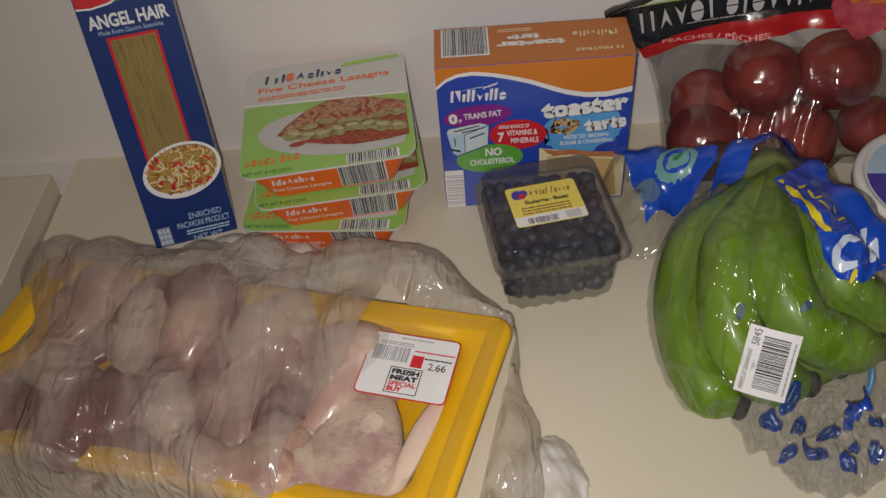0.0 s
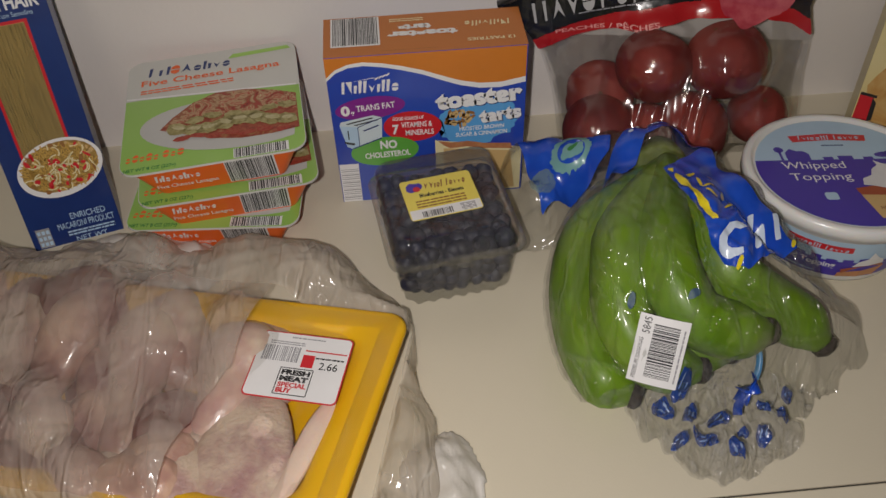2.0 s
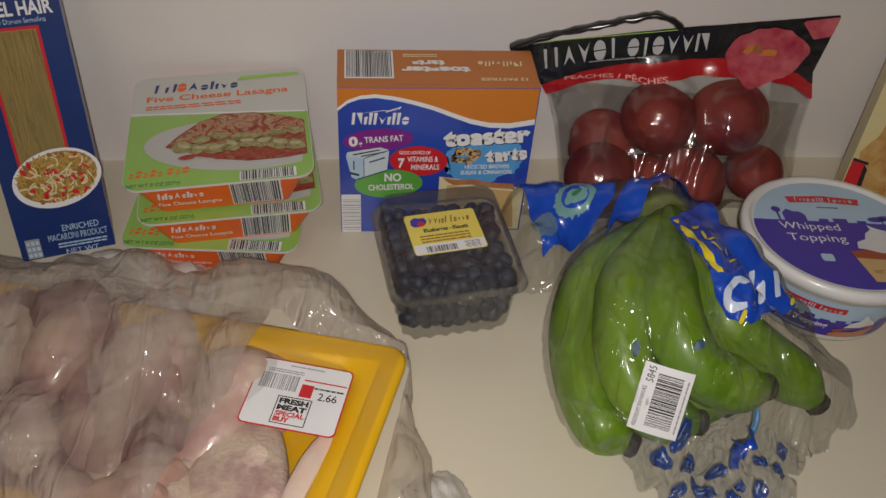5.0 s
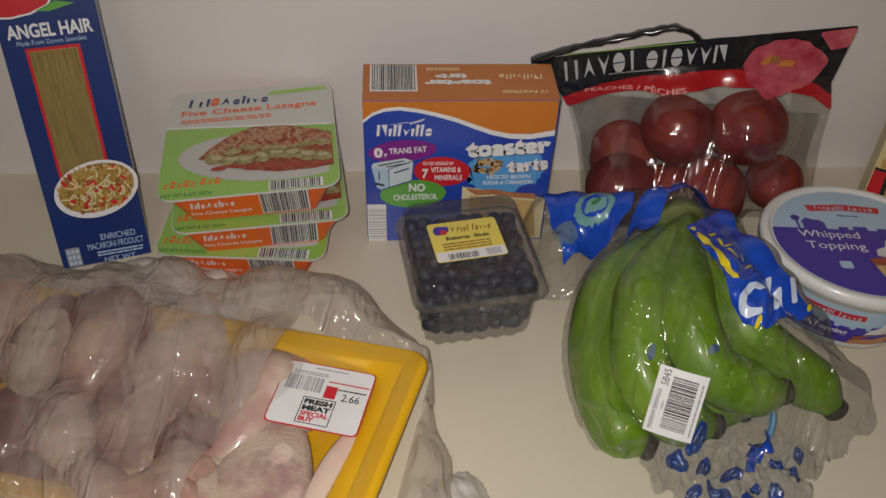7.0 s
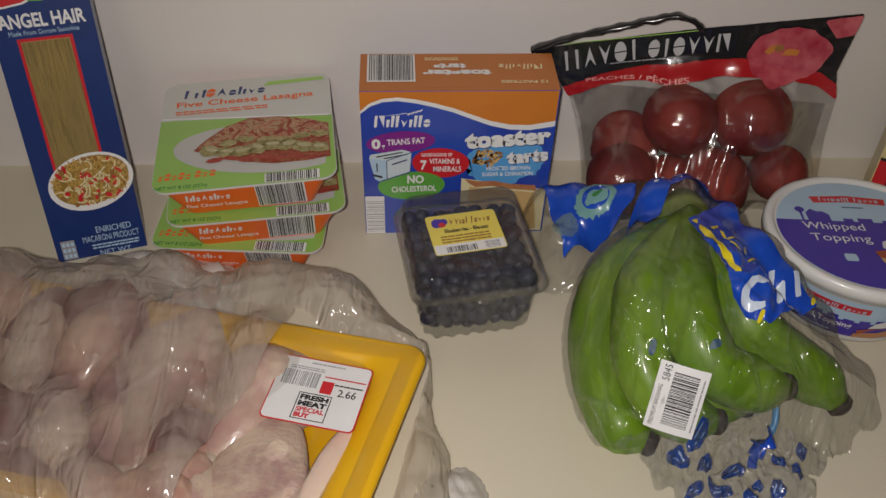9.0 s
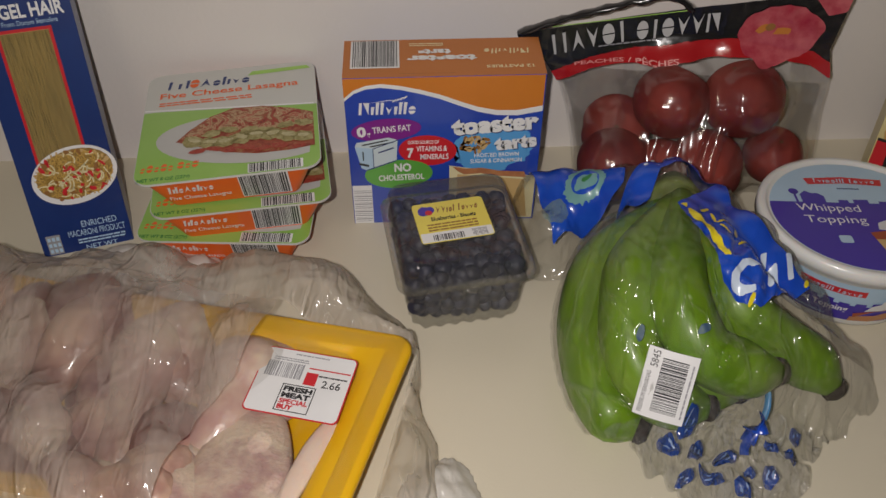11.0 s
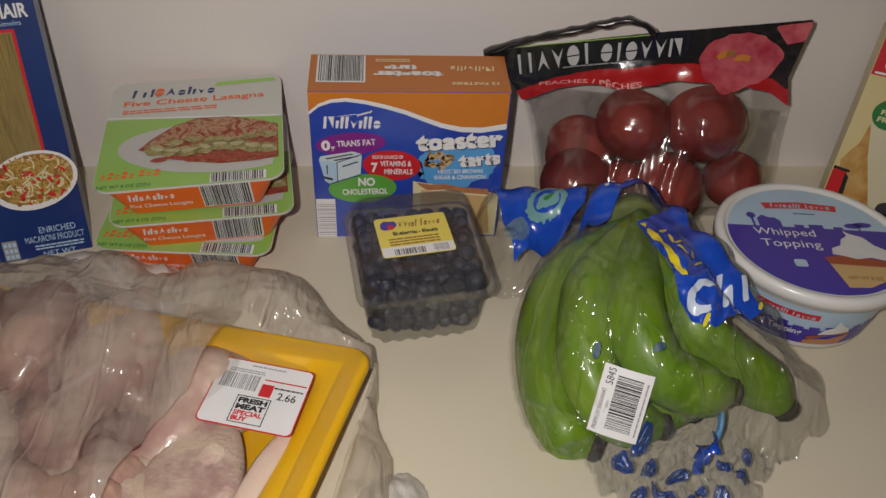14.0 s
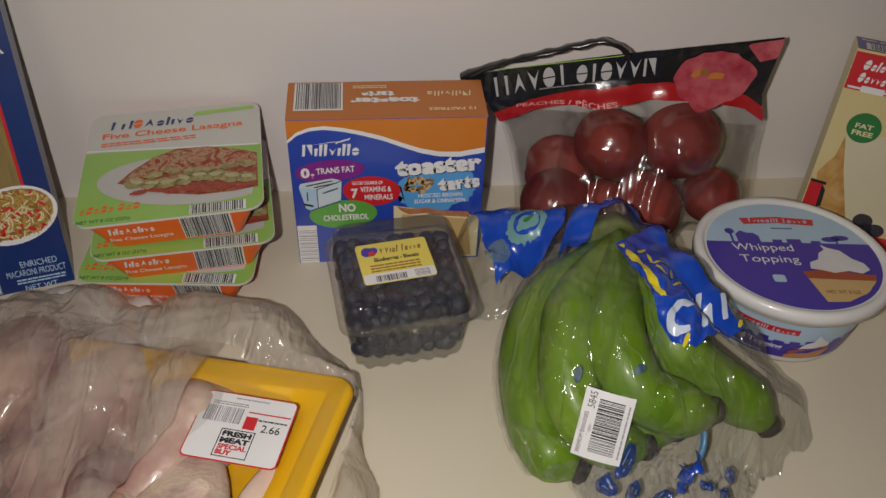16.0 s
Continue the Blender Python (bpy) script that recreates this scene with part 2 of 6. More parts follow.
def oval(cx, cy, a, b, turn=0.0, n=40, rough=0.0, seed=0):
    c, s = math.cos(radians(turn)), math.sin(radians(turn))
    rnd = random.Random(seed)
    out = []
    for i in range(n):
        t = i * math.tau / n
        k = 1 + rough * rnd.uniform(-1, 1)
        u, v = a * k * math.cos(t), b * k * math.sin(t)
        out.append((cx + u * c - v * s, cy + u * s + v * c))
    return out


def quad(x0, y0, x1, y1):
    return [(x0, y0), (x1, y0), (x1, y1), (x0, y1)]


def many(name, outlines, face, material, parent, lift=0.0004):
    """Several printed outlines of one ink as one part."""
    bm = bmesh.new()
    for pts in outlines:
        f = bm.faces.new([bm.verts.new(face(u, v, lift)) for u, v in pts])
    bmesh.ops.triangulate(bm, faces=bm.faces[:])
    return part(name, bm, material, parent)


def bars(name, x0, y0, x1, y1, n, face, material, parent, lift=0.0005, seed=1, across=False):
    """A barcode's lines, or lines of print too small to read (across)."""
    rnd = random.Random(seed)
    out = []
    if across:
        for k in range(n):
            a, b = y0 + (k + 0.2) / n * (y1 - y0), y0 + (k + 0.72) / n * (y1 - y0)
            x = x0
            while x < x1:
                w = rnd.uniform(0.05, 0.16) * (x1 - x0)
                out.append(quad(x, a, min(x + w * 0.85, x1), b))
                x += w
    else:
        x = x0
        step = (x1 - x0) / n
        while x < x1 - step * 0.4:
            w = step * rnd.choice((0.3, 0.45, 0.6, 0.9))
            out.append(quad(x, y0, min(x + w, x1), y1))
            x += w + step * rnd.choice((0.3, 0.4, 0.6))
    return tagged(many(name, out, face, material, parent, lift), kind="stuff")


def words(text, x0, y0, w, h, face, material, parent, lift=0.0006, bold=0.0, shear=0.0, turn=0.0, arch=0.0, name="lettering"):
    """Letters of the built-in font, fitted into a field w by h whose lower left corner is (x0, y0)."""
    cu = bpy.data.curves.new("text", "FONT")
    cu.body, cu.offset, cu.shear, cu.resolution_u = text, bold, shear, 3
    ob = bpy.data.objects.new("text", cu)
    me = bpy.data.meshes.new_from_object(ob)
    bpy.data.objects.remove(ob)
    bpy.data.curves.remove(cu)
    co = np.array([v.co[:2] for v in me.vertices])
    lo, hi = co.min(0), co.max(0)
    c, s = math.cos(radians(turn)), math.sin(radians(turn))
    for v in me.vertices:
        a, b = (v.co.x - lo[0]) / (hi[0] - lo[0]), (v.co.y - lo[1]) / (hi[1] - lo[1])
        u, q = a * w, b * h + arch * 4 * a * (1 - a)
        v.co = face(x0 + u * c - q * s, y0 + u * s + q * c, lift)
    me.materials.clear()
    me.materials.append(material)
    me.name = name
    ob = new(name, me)
    ob.parent = parent
    return ob


def bar(p, q, w):
    """A straight stroke of width w from p to q."""
    dx, dy = q[0] - p[0], q[1] - p[1]
    k = w / 2 / max(math.hypot(dx, dy), 1e-9)
    nx, ny = -dy * k, dx * k
    return [(p[0] + nx, p[1] + ny), (p[0] - nx, p[1] - ny), (q[0] - nx, q[1] - ny), (q[0] + nx, q[1] + ny)]


def mark(x0, y0, w, h, face, material, parent, lift=0.0005, name="brand_mark", lean=0.10, forms="liolovlo", stroke=0.16):
    """A maker's name as plain shapes in its colour: bars, rings and wedges of its heights and widths."""
    wide = {"l": 0.42, "i": 0.40, "o": 0.80, "v": 0.80, "O": 1.10, "V": 1.05, "A": 1.05, "N": 1.15, "L": 0.75, " ": 0.45}
    step = w / sum(wide[c] for c in forms)
    out, x, t = [], x0, h * stroke
    for c in forms:
        g = wide[c] * step
        high = h * (1.0 if c in "lOVANL" else 0.66)
        a, b, m = x + g * 0.12, x + g * 0.88, x + g * 0.5
        if c in "liL":
            out.append([(m - t * 0.5, y0), (m + t * 0.35, y0), (m + t * 0.6, y0 + high), (m - t * 0.6, y0 + high)])
        elif c in "oO":
            for low in (0, 1):
                out.append([(m + (b - a) / 2 * math.cos(z), y0 + high / 2 + (high / 2 - t * 0.2) * math.sin(z) + (t * 0.25 if not low else -t * 0.25)) for z in [low * math.pi + math.pi * k / 9 for k in range(10)]])
        elif c in "vV":
            out.append([(a, y0 + high), (m, y0), (b, y0 + high), (m + t * 0.3, y0 + high * 0.55)])
        elif c == "A":
            out.append([(a, y0), (m, y0 + high * 0.4), (b, y0), (m, y0 + high)])
        elif c == "N":
            out += [bar((a + t / 2, y0), (a + t / 2, y0 + high), t), [(a + t * 1.4, y0 + high), (b, y0), (b, y0 + high)]]
        x += g
    out = [[(u + lean * (v - y0), v) for u, v in p] for p in out]
    return many(name, out, face, material, parent, lift)


def strip(name, us, lows, highs, face, material, parent, lift):
    """A printed field between two curves."""
    bm = bmesh.new()
    a = [bm.verts.new(face(u, v, lift)) for u, v in zip(us, lows)]
    c = [bm.verts.new(face(u, v, lift)) for u, v in zip(us, highs)]
    for i in range(len(us) - 1):
        bm.faces.new((a[i], a[i + 1], c[i + 1], c[i]))
    return part(name, bm, material, parent)


def noodles(name, cx, cy, rx, ry, count, face, material, parent, lift, seed):
    """Printed strands: thin curved ribbons inside an oval."""
    rnd = random.Random(seed)
    bm = bmesh.new()
    for _ in range(count):
        a = rnd.uniform(0, math.tau)
        q = math.sqrt(rnd.random()) * 0.85
        u, v, d, bend = cx + rx * q * math.cos(a), cy + ry * q * math.sin(a), rnd.uniform(0, math.tau), rnd.uniform(-1, 1) * 0.55
        left, right = [], []
        for k in range(7):
            if ((u - cx) / rx) ** 2 + ((v - cy) / ry) ** 2 > 1:
                break
            px, py = -math.sin(d) * 0.00055, math.cos(d) * 0.00055
            left.append(bm.verts.new(face(u + px, v + py, lift)))
            right.append(bm.verts.new(face(u - px, v - py, lift)))
            u, v, d = u + math.cos(d) * 0.0022, v + math.sin(d) * 0.0022, d + bend
        for k in range(len(left) - 1):
            bm.faces.new((left[k], left[k + 1], right[k + 1], right[k]))
    return part(name, bm, material, parent)


def heights(balls, x0, x1, y0, y1, n, m, rounds, base=0.0):
    """The height over a plan at which a sheet lies on balls (x, y, z, r), drawn taut by rounds of smoothing."""
    gx, gy = np.meshgrid(np.linspace(x0, x1, n), np.linspace(y0, y1, m), indexing="ij")
    h = np.full((n, m), base)
    for bx, by, bz, r in balls:
        d2 = (gx - bx) ** 2 + (gy - by) ** 2
        z = np.where(d2 < r * r, bz + np.sqrt(np.maximum(r * r - d2, 0)), base)
        h = np.maximum(h, z)
    solid = h.copy()
    for _ in range(rounds):
        p = np.pad(h, 1, mode="edge")
        h = np.maximum(solid, (p[:-2, 1:-1] + p[2:, 1:-1] + p[1:-1, :-2] + p[1:-1, 2:]) / 4)
    return gx, gy, h


def eased(h, rounds):
    """A height field with its small steps smoothed out."""
    for _ in range(rounds):
        p = np.pad(h, 1, mode="edge")
        h = (p[:-2, 1:-1] + p[2:, 1:-1] + p[1:-1, :-2] + p[1:-1, 2:] + 2 * h) / 6
    return h


def crease(x, y, size, seed):
    """Folds of a plastic sheet, -1 to 1."""
    a = noise.noise((x / size, y / size, seed)) * 1.3
    b = noise.noise((x / size * 2.3 + 5, y / size * 1.1, seed + 3.1))
    return (1 - 2 * abs(a)) * 0.6 + (1 - 2 * abs(b)) * 0.4


def sheet(name, gx, gy, gz, field, material, parent, label="", place=None, smooth=True):
    """A sheet over a grid, cut off cleanly where the field falls below nought."""
    bm = bmesh.new()
    n, m = gx.shape
    made = {}

    def point(key, p):
        if key not in made:
            made[key] = bm.verts.new(place(p) if place else p)
        return made[key]

    def at(c):
        return (float(gx[c]), float(gy[c]), float(gz[c]))
    for i in range(n - 1):
        for j in range(m - 1):
            cs = ((i, j), (i + 1, j), (i + 1, j + 1), (i, j + 1))
            fs = [float(field[c]) for c in cs]
            if max(fs) <= 0:
                continue
            poly = []
            for k in range(4):
                a, c, fa, fc = cs[k], cs[(k + 1) % 4], fs[k], fs[(k + 1) % 4]
                if fa > 0:
                    poly.append(point(a, at(a)))
                if (fa > 0) != (fc > 0):
                    t = fa / (fa - fc)
                    pa, pc = at(a), at(c)
                    key = (min(a, c), max(a, c))
                    poly.append(point(key, tuple(x + (y - x) * t for x, y in zip(pa, pc))))
            if len(poly) >= 3 and len(set(poly)) == len(poly):
                try:
                    bm.faces.new(poly)
                except ValueError:
                    pass
    return part(name, bm, material, parent, label, smooth)


def within(px, py, poly):
    """How far points lie inside an outline (negative outside)."""
    d = np.full(px.shape, 9.0)
    for (xa, ya), (xb, yb) in zip(poly, poly[1:] + poly[:1]):
        ex, ey = xb - xa, yb - ya
        t = np.clip(((px - xa) * ex + (py - ya) * ey) / max(ex * ex + ey * ey, 1e-12), 0, 1)
        d = np.minimum(d, np.hypot(px - xa - t * ex, py - ya - t * ey))
    return np.where(inside(px, py, poly), d, -d)


def inside(px, py, poly):
    """Which points of two arrays lie in an outline."""
    res = np.zeros(px.shape, bool)
    for (xa, ya), (xb, yb) in zip(poly, poly[1:] + poly[:1]):
        cross = ((ya > py) != (yb > py)) & (px < (xb - xa) * (py - ya) / ((yb - ya) or 1e-9) + xa)
        res ^= cross
    return res


# ---- structure ----
WALL_Y, EDGE_Y = 0.867, 0.446


def structure(name, lo, hi, material, label, category, bevel=0.0):
    return tagged(part(name, box(lo, hi, bevel), material), label, category, kind="structure")


structure("wall_north", (-2.2, WALL_Y, -0.9), (2.2, WALL_Y + 0.12, 1.5), M_WALL, "plain off-white painted wall behind the counter", "wall")
structure("trim", (-2.19, 0.8168, -0.9), (-0.4655, WALL_Y - 0.0005, -0.001), M_WALL, "white strip filling the gap beside the ledge", "trim")
structure("wall_south", (-2.3, -2.2, -0.9), (2.3, -2.08, 1.5), M_WALL, "plain off-white painted wall across the room", "wall")
structure("wall_west", (-2.32, -2.08, -0.9), (-2.2, 0.987, 1.5), M_WALL, "plain off-white painted side wall", "wall")
structure("wall_east", (2.2, -2.08, -0.9), (2.32, 0.987, 1.5), M_WALL, "plain off-white painted side wall", "wall")
structure("ceiling", (-2.3, -2.2, 1.5), (2.3, 0.99, 1.6), M_CEIL, "plain white ceiling", "ceiling")
structure("floor", (-2.3, -2.2, -1.0), (2.3, 0.99, -0.9), M_FLOOR, "brown vinyl floor", "floor")

counter = thing("counter", "cream laminate counter with a dark seam along its front edge", "counter", (0, 0, 0), kind="structure")
part("top", box((-0.465, EDGE_Y, -0.035), (2.19, WALL_Y, 0.0)), M_COUNTER, counter)
part("seam", box((-0.465, EDGE_Y - 0.0012, -0.034), (2.19, EDGE_Y, -0.0012)), M_EDGE, counter, "dark seam")
part("front_edge", box((-0.465, EDGE_Y - 0.016, -0.035), (2.19, EDGE_Y - 0.0012, -0.0002), 0.001), M_COUNTER, counter)
part("base", box((-0.465, EDGE_Y + 0.03, -0.9), (2.19, WALL_Y - 0.001, -0.035)), M_COUNTER, counter)
ledge = thing("raised_ledge", "cream laminate ledge raised above the counter beside the wall", "ledge", (0, 0, 0), kind="structure")
part("slab", box((-2.19, -0.1, -0.9), (-0.468, 0.8165, 0.024), 0.0015), M_COUNTER, ledge)


# ---- toaster pastry box ----
def carton(parent, w, d, h, material, name="carton", bevel=0.0005):
    return part(name, box((0, 0, 0), (w, d, h), bevel), material, parent)


def food_bits(name, outline, face, inks, parent, count, size, lift, seed):
    """A printed dish: many small uneven patches of several inks inside an outline."""
    rnd = random.Random(seed)
    px = np.array([p[0] for p in outline])
    py = np.array([p[1] for p in outline])
    sets = [[] for _ in inks]
    n = 0
    while n < count:
        u, v = rnd.uniform(px.min(), px.max()), rnd.uniform(py.min(), py.max())
        if not inside(np.array([[u]]), np.array([[v]]), outline)[0, 0]:
            continue
        k = rnd.randrange(len(inks))
        sets[k].append((oval(u, v, size * rnd.uniform(0.5, 1.5), size * rnd.uniform(0.3, 0.9), rnd.uniform(0, 180), 7, 0.3, rnd.random())))
        n += 1
    for k, s in enumerate(sets):
        if s:
            tagged(many(name, s, face, inks[k], parent, lift + 0.00012 * k), kind="stuff")


TW, TD, TH = 0.1615, 0.056, 0.153
toaster_box = thing("pastry_box", "blue and orange cardboard box of toaster pastries standing on the counter", "food box", (-0.085, 0.7616, 0))
M_TBLUE = mat("blue_carton", (0.016, 0.04, 0.34), 0.32, (0.03, 0.10, 0.52), 9, 0.7, 0.04, 250, coat=0.25)
carton(toaster_box, TW, TD, TH, M_TBLUE)
F, T = front(), top(0, 0, TH)
area("top_panel", quad(0.0, 0.0, TW, TD), T, mat("orange_carton", (0.50, 0.17, 0.035), 0.4, (0.44, 0.14, 0.03), 14, 0.6, 0.04, 250), toaster_box, 0.0002, "orange top panel")
wave = [(0.0, 0.1346), (0.008, 0.142), (0.018, 0.1462), (0.030, 0.1476), (0.045, 0.1455), (0.060, 0.1418), (0.0766, 0.1366), (0.092, 0.130), (0.107, 0.124), (0.1228, 0.1203), (0.140, 0.1198), (0.1605, 0.1238)]
strip("orange_field", [u for u, v in wave], [v - 0.001 for u, v in wave], [0.1528] * 12, F, I_ORANGE, toaster_box, 0.0003)
strip("white_wave", [u for u, v in wave], [v - 0.0030 - 0.0025 * (u / TW) for u, v in wave], [v for u, v in wave], F, I_WHITE, toaster_box, 0.0005)
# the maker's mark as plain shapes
mark(0.0095, 0.1185, 0.048, 0.0115, F, I_WHITE, toaster_box, 0.0005, forms="Nillvillo", stroke=0.2)
many("wheat_mark", [oval(0.040 + 0.003 * k, 0.1315 + 0.001 * k, 0.0022, 0.0007, 40, 10) for k in range(4)] + [[(0.016, 0.129), (0.036, 0.1325), (0.045, 0.1318), (0.036, 0.1318)]], F, I_WHITE, toaster_box, 0.0005)
area("purple_oval", oval(0.0325, 0.103, 0.029, 0.0112, 5), F, I_PURPLE, toaster_box, 0.0004)
words("0", 0.0082, 0.0962, 0.0075, 0.0105, F, I_WHITE, toaster_box, 0.0006, 0.05)
words("g", 0.0162, 0.0955, 0.0032, 0.0050, F, I_WHITE, toaster_box, 0.0006, 0.02)
words("TRANS FAT", 0.0212, 0.0998, 0.032, 0.0062, F, I_WHITE, toaster_box, 0.0006, 0.02, turn=4)
area("red_oval", oval(0.0665, 0.0808, 0.0245, 0.0158, -4), F, I_RED, toaster_box, 0.0004)
words("GOOD SOURCE OF", 0.050, 0.0880, 0.026, 0.0036, F, I_WHITE, toaster_box, 0.0006, 0.02)
words("7", 0.0492, 0.0735, 0.0055, 0.0105, F, I_WHITE, toaster_box, 0.0006, 0.04)
words("VITAMINS &", 0.0568, 0.0800, 0.0262, 0.0058, F, I_WHITE, toaster_box, 0.0006, 0.02)
words("MINERALS", 0.0602, 0.0715, 0.0240, 0.0058, F, I_WHITE, toaster_box, 0.0006, 0.02)
area("green_oval", oval(0.0415, 0.0562, 0.0292, 0.0155, 3), F, I_GREEN, toaster_box, 0.00045)
words("NO", 0.0378, 0.0588, 0.0145, 0.0092, F, I_WHITE, toaster_box, 0.0006, 0.04)
words("CHOLESTEROL", 0.0242, 0.0488, 0.0392, 0.0066, F, I_WHITE, toaster_box, 0.0006, 0.03, turn=2)
area("toaster_side", [(0.0056, 0.0865), (0.0070, 0.0905), (0.034, 0.0955), (0.0415, 0.0928), (0.0400, 0.0715), (0.0145, 0.0620), (0.0105, 0.0640)], F, I_STEEL, toaster_box, 0.0006)
area("toaster_front", [(0.0056, 0.0865), (0.0205, 0.0842), (0.0205, 0.0640), (0.0145, 0.0612), (0.0100, 0.0640)], F, I_PALE, toaster_box, 0.0007)
many("toaster_line", [bar((0.0205, 0.0842), (0.0415, 0.0928), 0.0008), bar((0.0205, 0.0842), (0.0205, 0.0640), 0.0007), bar((0.0145, 0.0616), (0.0400, 0.0715), 0.0012), bar((0.0250, 0.0800), (0.0380, 0.0850), 0.0014)], F, I_NAVY, toaster_box, 0.0009)
many("toaster_slot", [[(0.011, 0.0885), (0.033, 0.0935), (0.0345, 0.0926), (0.0125, 0.0875)], [(0.0175, 0.0868), (0.037, 0.0912), (0.0385, 0.0903), (0.019, 0.0858)], [(0.0080, 0.0700), (0.0165, 0.0675), (0.0165, 0.0650), (0.0085, 0.0675)], quad(0.0116, 0.072, 0.0126, 0.0815)], F, I_BLACK, toaster_box, 0.0008)
area("sky_burst", oval(0.122, 0.082, 0.034, 0.024, 8, 46, 0.10, 3), F, I_SKY, toaster_box, 0.0003)
for txt, x, y, w, h, tn in (("toaster", 0.0868, 0.0955, 0.0725, 0.0165, 4), ("tarts", 0.1232, 0.0788, 0.0358, 0.0135, 6)):
    words(txt, x + 0.0008, y - 0.0010, w, h, F, I_NAVY, toaster_box, 0.0007, 0.08, turn=tn)
    words(txt, x, y, w, h, F, I_WHITE, toaster_box, 0.0009, 0.07, turn=tn)
food_bits("pastry_print", oval(0.106, 0.0865, 0.0125, 0.0078, 5, 20), F, [I_TAN, I_BROWN, I_TAN], toaster_box, 46, 0.0028, 0.0008, 4)
words("FROSTED BROWN", 0.1060, 0.0722, 0.0380, 0.0044, F, I_WHITE, toaster_box, 0.0007, 0.02, turn=1)
words("SUGAR & CINNAMON", 0.1028, 0.0660, 0.0440, 0.0044, F, I_WHITE, toaster_box, 0.0007, 0.02, turn=1)
area("pastry_picture", [(0.0849, 0.0640), (0.0849, 0.002), (0.1600, 0.002), (0.1600, 0.050), (0.150, 0.0520)], F, I_CREAM, toaster_box, 0.0005)
area("crust_picture", [(0.0875, 0.0630), (0.100, 0.0605), (0.113, 0.0610), (0.127, 0.0575), (0.150, 0.0555), (0.152, 0.0490), (0.128, 0.0515), (0.112, 0.0550), (0.098, 0.0540), (0.092, 0.0580)], F, mat("crust_ink", (0.50, 0.22, 0.09), 0.4, (0.34, 0.12, 0.06), 160, 0.9), toaster_box, 0.0007)
area("frosting_picture", [(0.092, 0.0545), (0.112, 0.0520), (0.150, 0.0470), (0.155, 0.004), (0.090, 0.004)], F, I_TAN, toaster_box, 0.0006)
area("side_code", quad(0.0008, 0.0006, 0.0175, 0.0445), F, I_WHITE, toaster_box, 0.0005)
many("side_barcode", [quad(0.0018, 0.003 + 0.0022 * k, 0.0172, 0.003 + 0.0022 * k + (0.0007, 0.0012, 0.0004, 0.0009)[k % 4]) for k in range(17)], F, I_GREY, toaster_box, 0.0007)
area("top_code", quad(0.0058, 0.0130, 0.0452, 0.0545), T, I_WHITE, toaster_box, 0.0005)
bars("top_barcode", 0.0075, 0.0150, 0.0435, 0.0540, 26, T, I_BLACK, toaster_box, 0.0007, 5)
TF = flipped(T, TW, TD)
words("toaster", 0.0535, 0.0255, 0.057, 0.0085, TF, I_WHITE, toaster_box, 0.0006, 0.06)
words("tarts", 0.0740, 0.0160, 0.027, 0.0080, TF, I_WHITE, toaster_box, 0.0006, 0.06)
mark(0.0095, 0.0170, 0.038, 0.0075, TF, I_CREAM, toaster_box, 0.0006, forms="Nillvillo")
words("12 PASTRIES", 0.0090, 0.0415, 0.038, 0.0042, TF, I_CREAM, toaster_box, 0.0006, 0.02)
bars("small_print", 0.080, 0.0060, 0.108, 0.0115, 2, TF, I_CREAM, toaster_box, 0.0005, 3, True)
many("tear_line", [quad(0.045, 0.0044, 0.090, 0.0048)], T, I_BROWN, toaster_box, 0.0004)

# ---- pasta box ----
PW, PD, PH = 0.0745, 0.036, 0.268
pasta_box = thing("pasta_box", "tall dark blue angel hair pasta box leaning back against the wall", "food box", (-0.3515, 0.7290, 0.0), 16, 15)
pasta_box.matrix_world = pasta_box.matrix_world @ pose(0, 0, 0, 0, 1.2, 0)
M_PASTABLUE = mat("pasta_carton", (0.008, 0.020, 0.115), 0.34, (0.012, 0.05, 0.22), 7, 0.8, 0.04, 250, coat=0.2)
carton(pasta_box, PW, PD, PH, M_PASTABLUE)
area("window_border", quad(0.0160, 0.076, 0.0565, 0.1945), F, I_RED, pasta_box, 0.0002)


def strands(name, x0, z0, x1, z1, n, parent):
    """Pasta seen through the window: many thin upright strands."""
    rnd = random.Random(11)
    bm = bmesh.new()
    for k in range(n):
        x = x0 + (k + 0.5) / n * (x1 - x0)
        pts = [Vector((x + rnd.uniform(-0.0006, 0.0006), -0.0006 + rnd.uniform(-0.0003, 0.0001), z0 + (z1 - z0) * i / 5)) for i in range(6)]
        sweep(pts, [0.0006] * 6, 5, bm)
    return part(name, bm, mat("dry_pasta", (0.56, 0.41, 0.13), 0.55, (0.48, 0.34, 0.10), 40, 0.8), parent, "pale yellow strands behind the window", True)


area("window_back", quad(0.0185, 0.076, 0.0540, 0.1920), F, mat("pasta_shade", (0.46, 0.34, 0.11), 0.6, (0.40, 0.28, 0.08), 60, 0.9), pasta_box, 0.0004)
strands("pasta_strands", 0.0190, 0.077, 0.0535, 0.1915, 34, pasta_box)
area("window_pane", quad(0.0185, 0.076, 0.0540, 0.1920), F, film("window_film", 0.42, 0.62, (0.46, 0.36, 0.16), 0.2, 0.10, 20, gloss=0.05, stretch=(1.0, 1.0, 0.3)), pasta_box, 0.0016)
area("plate_print", oval(0.0425, 0.0710, 0.0350, 0.0250, 14), F, I_WHITE, pasta_box, 0.0019)
pdish = oval(0.0428, 0.0722, 0.0315, 0.0212, 14, 24)
area("noodle_print", pdish, F, mat("noodle_ink", (0.42, 0.27, 0.07), 0.4, (0.16, 0.09, 0.02), 260, 0.9), pasta_box, 0.0021)
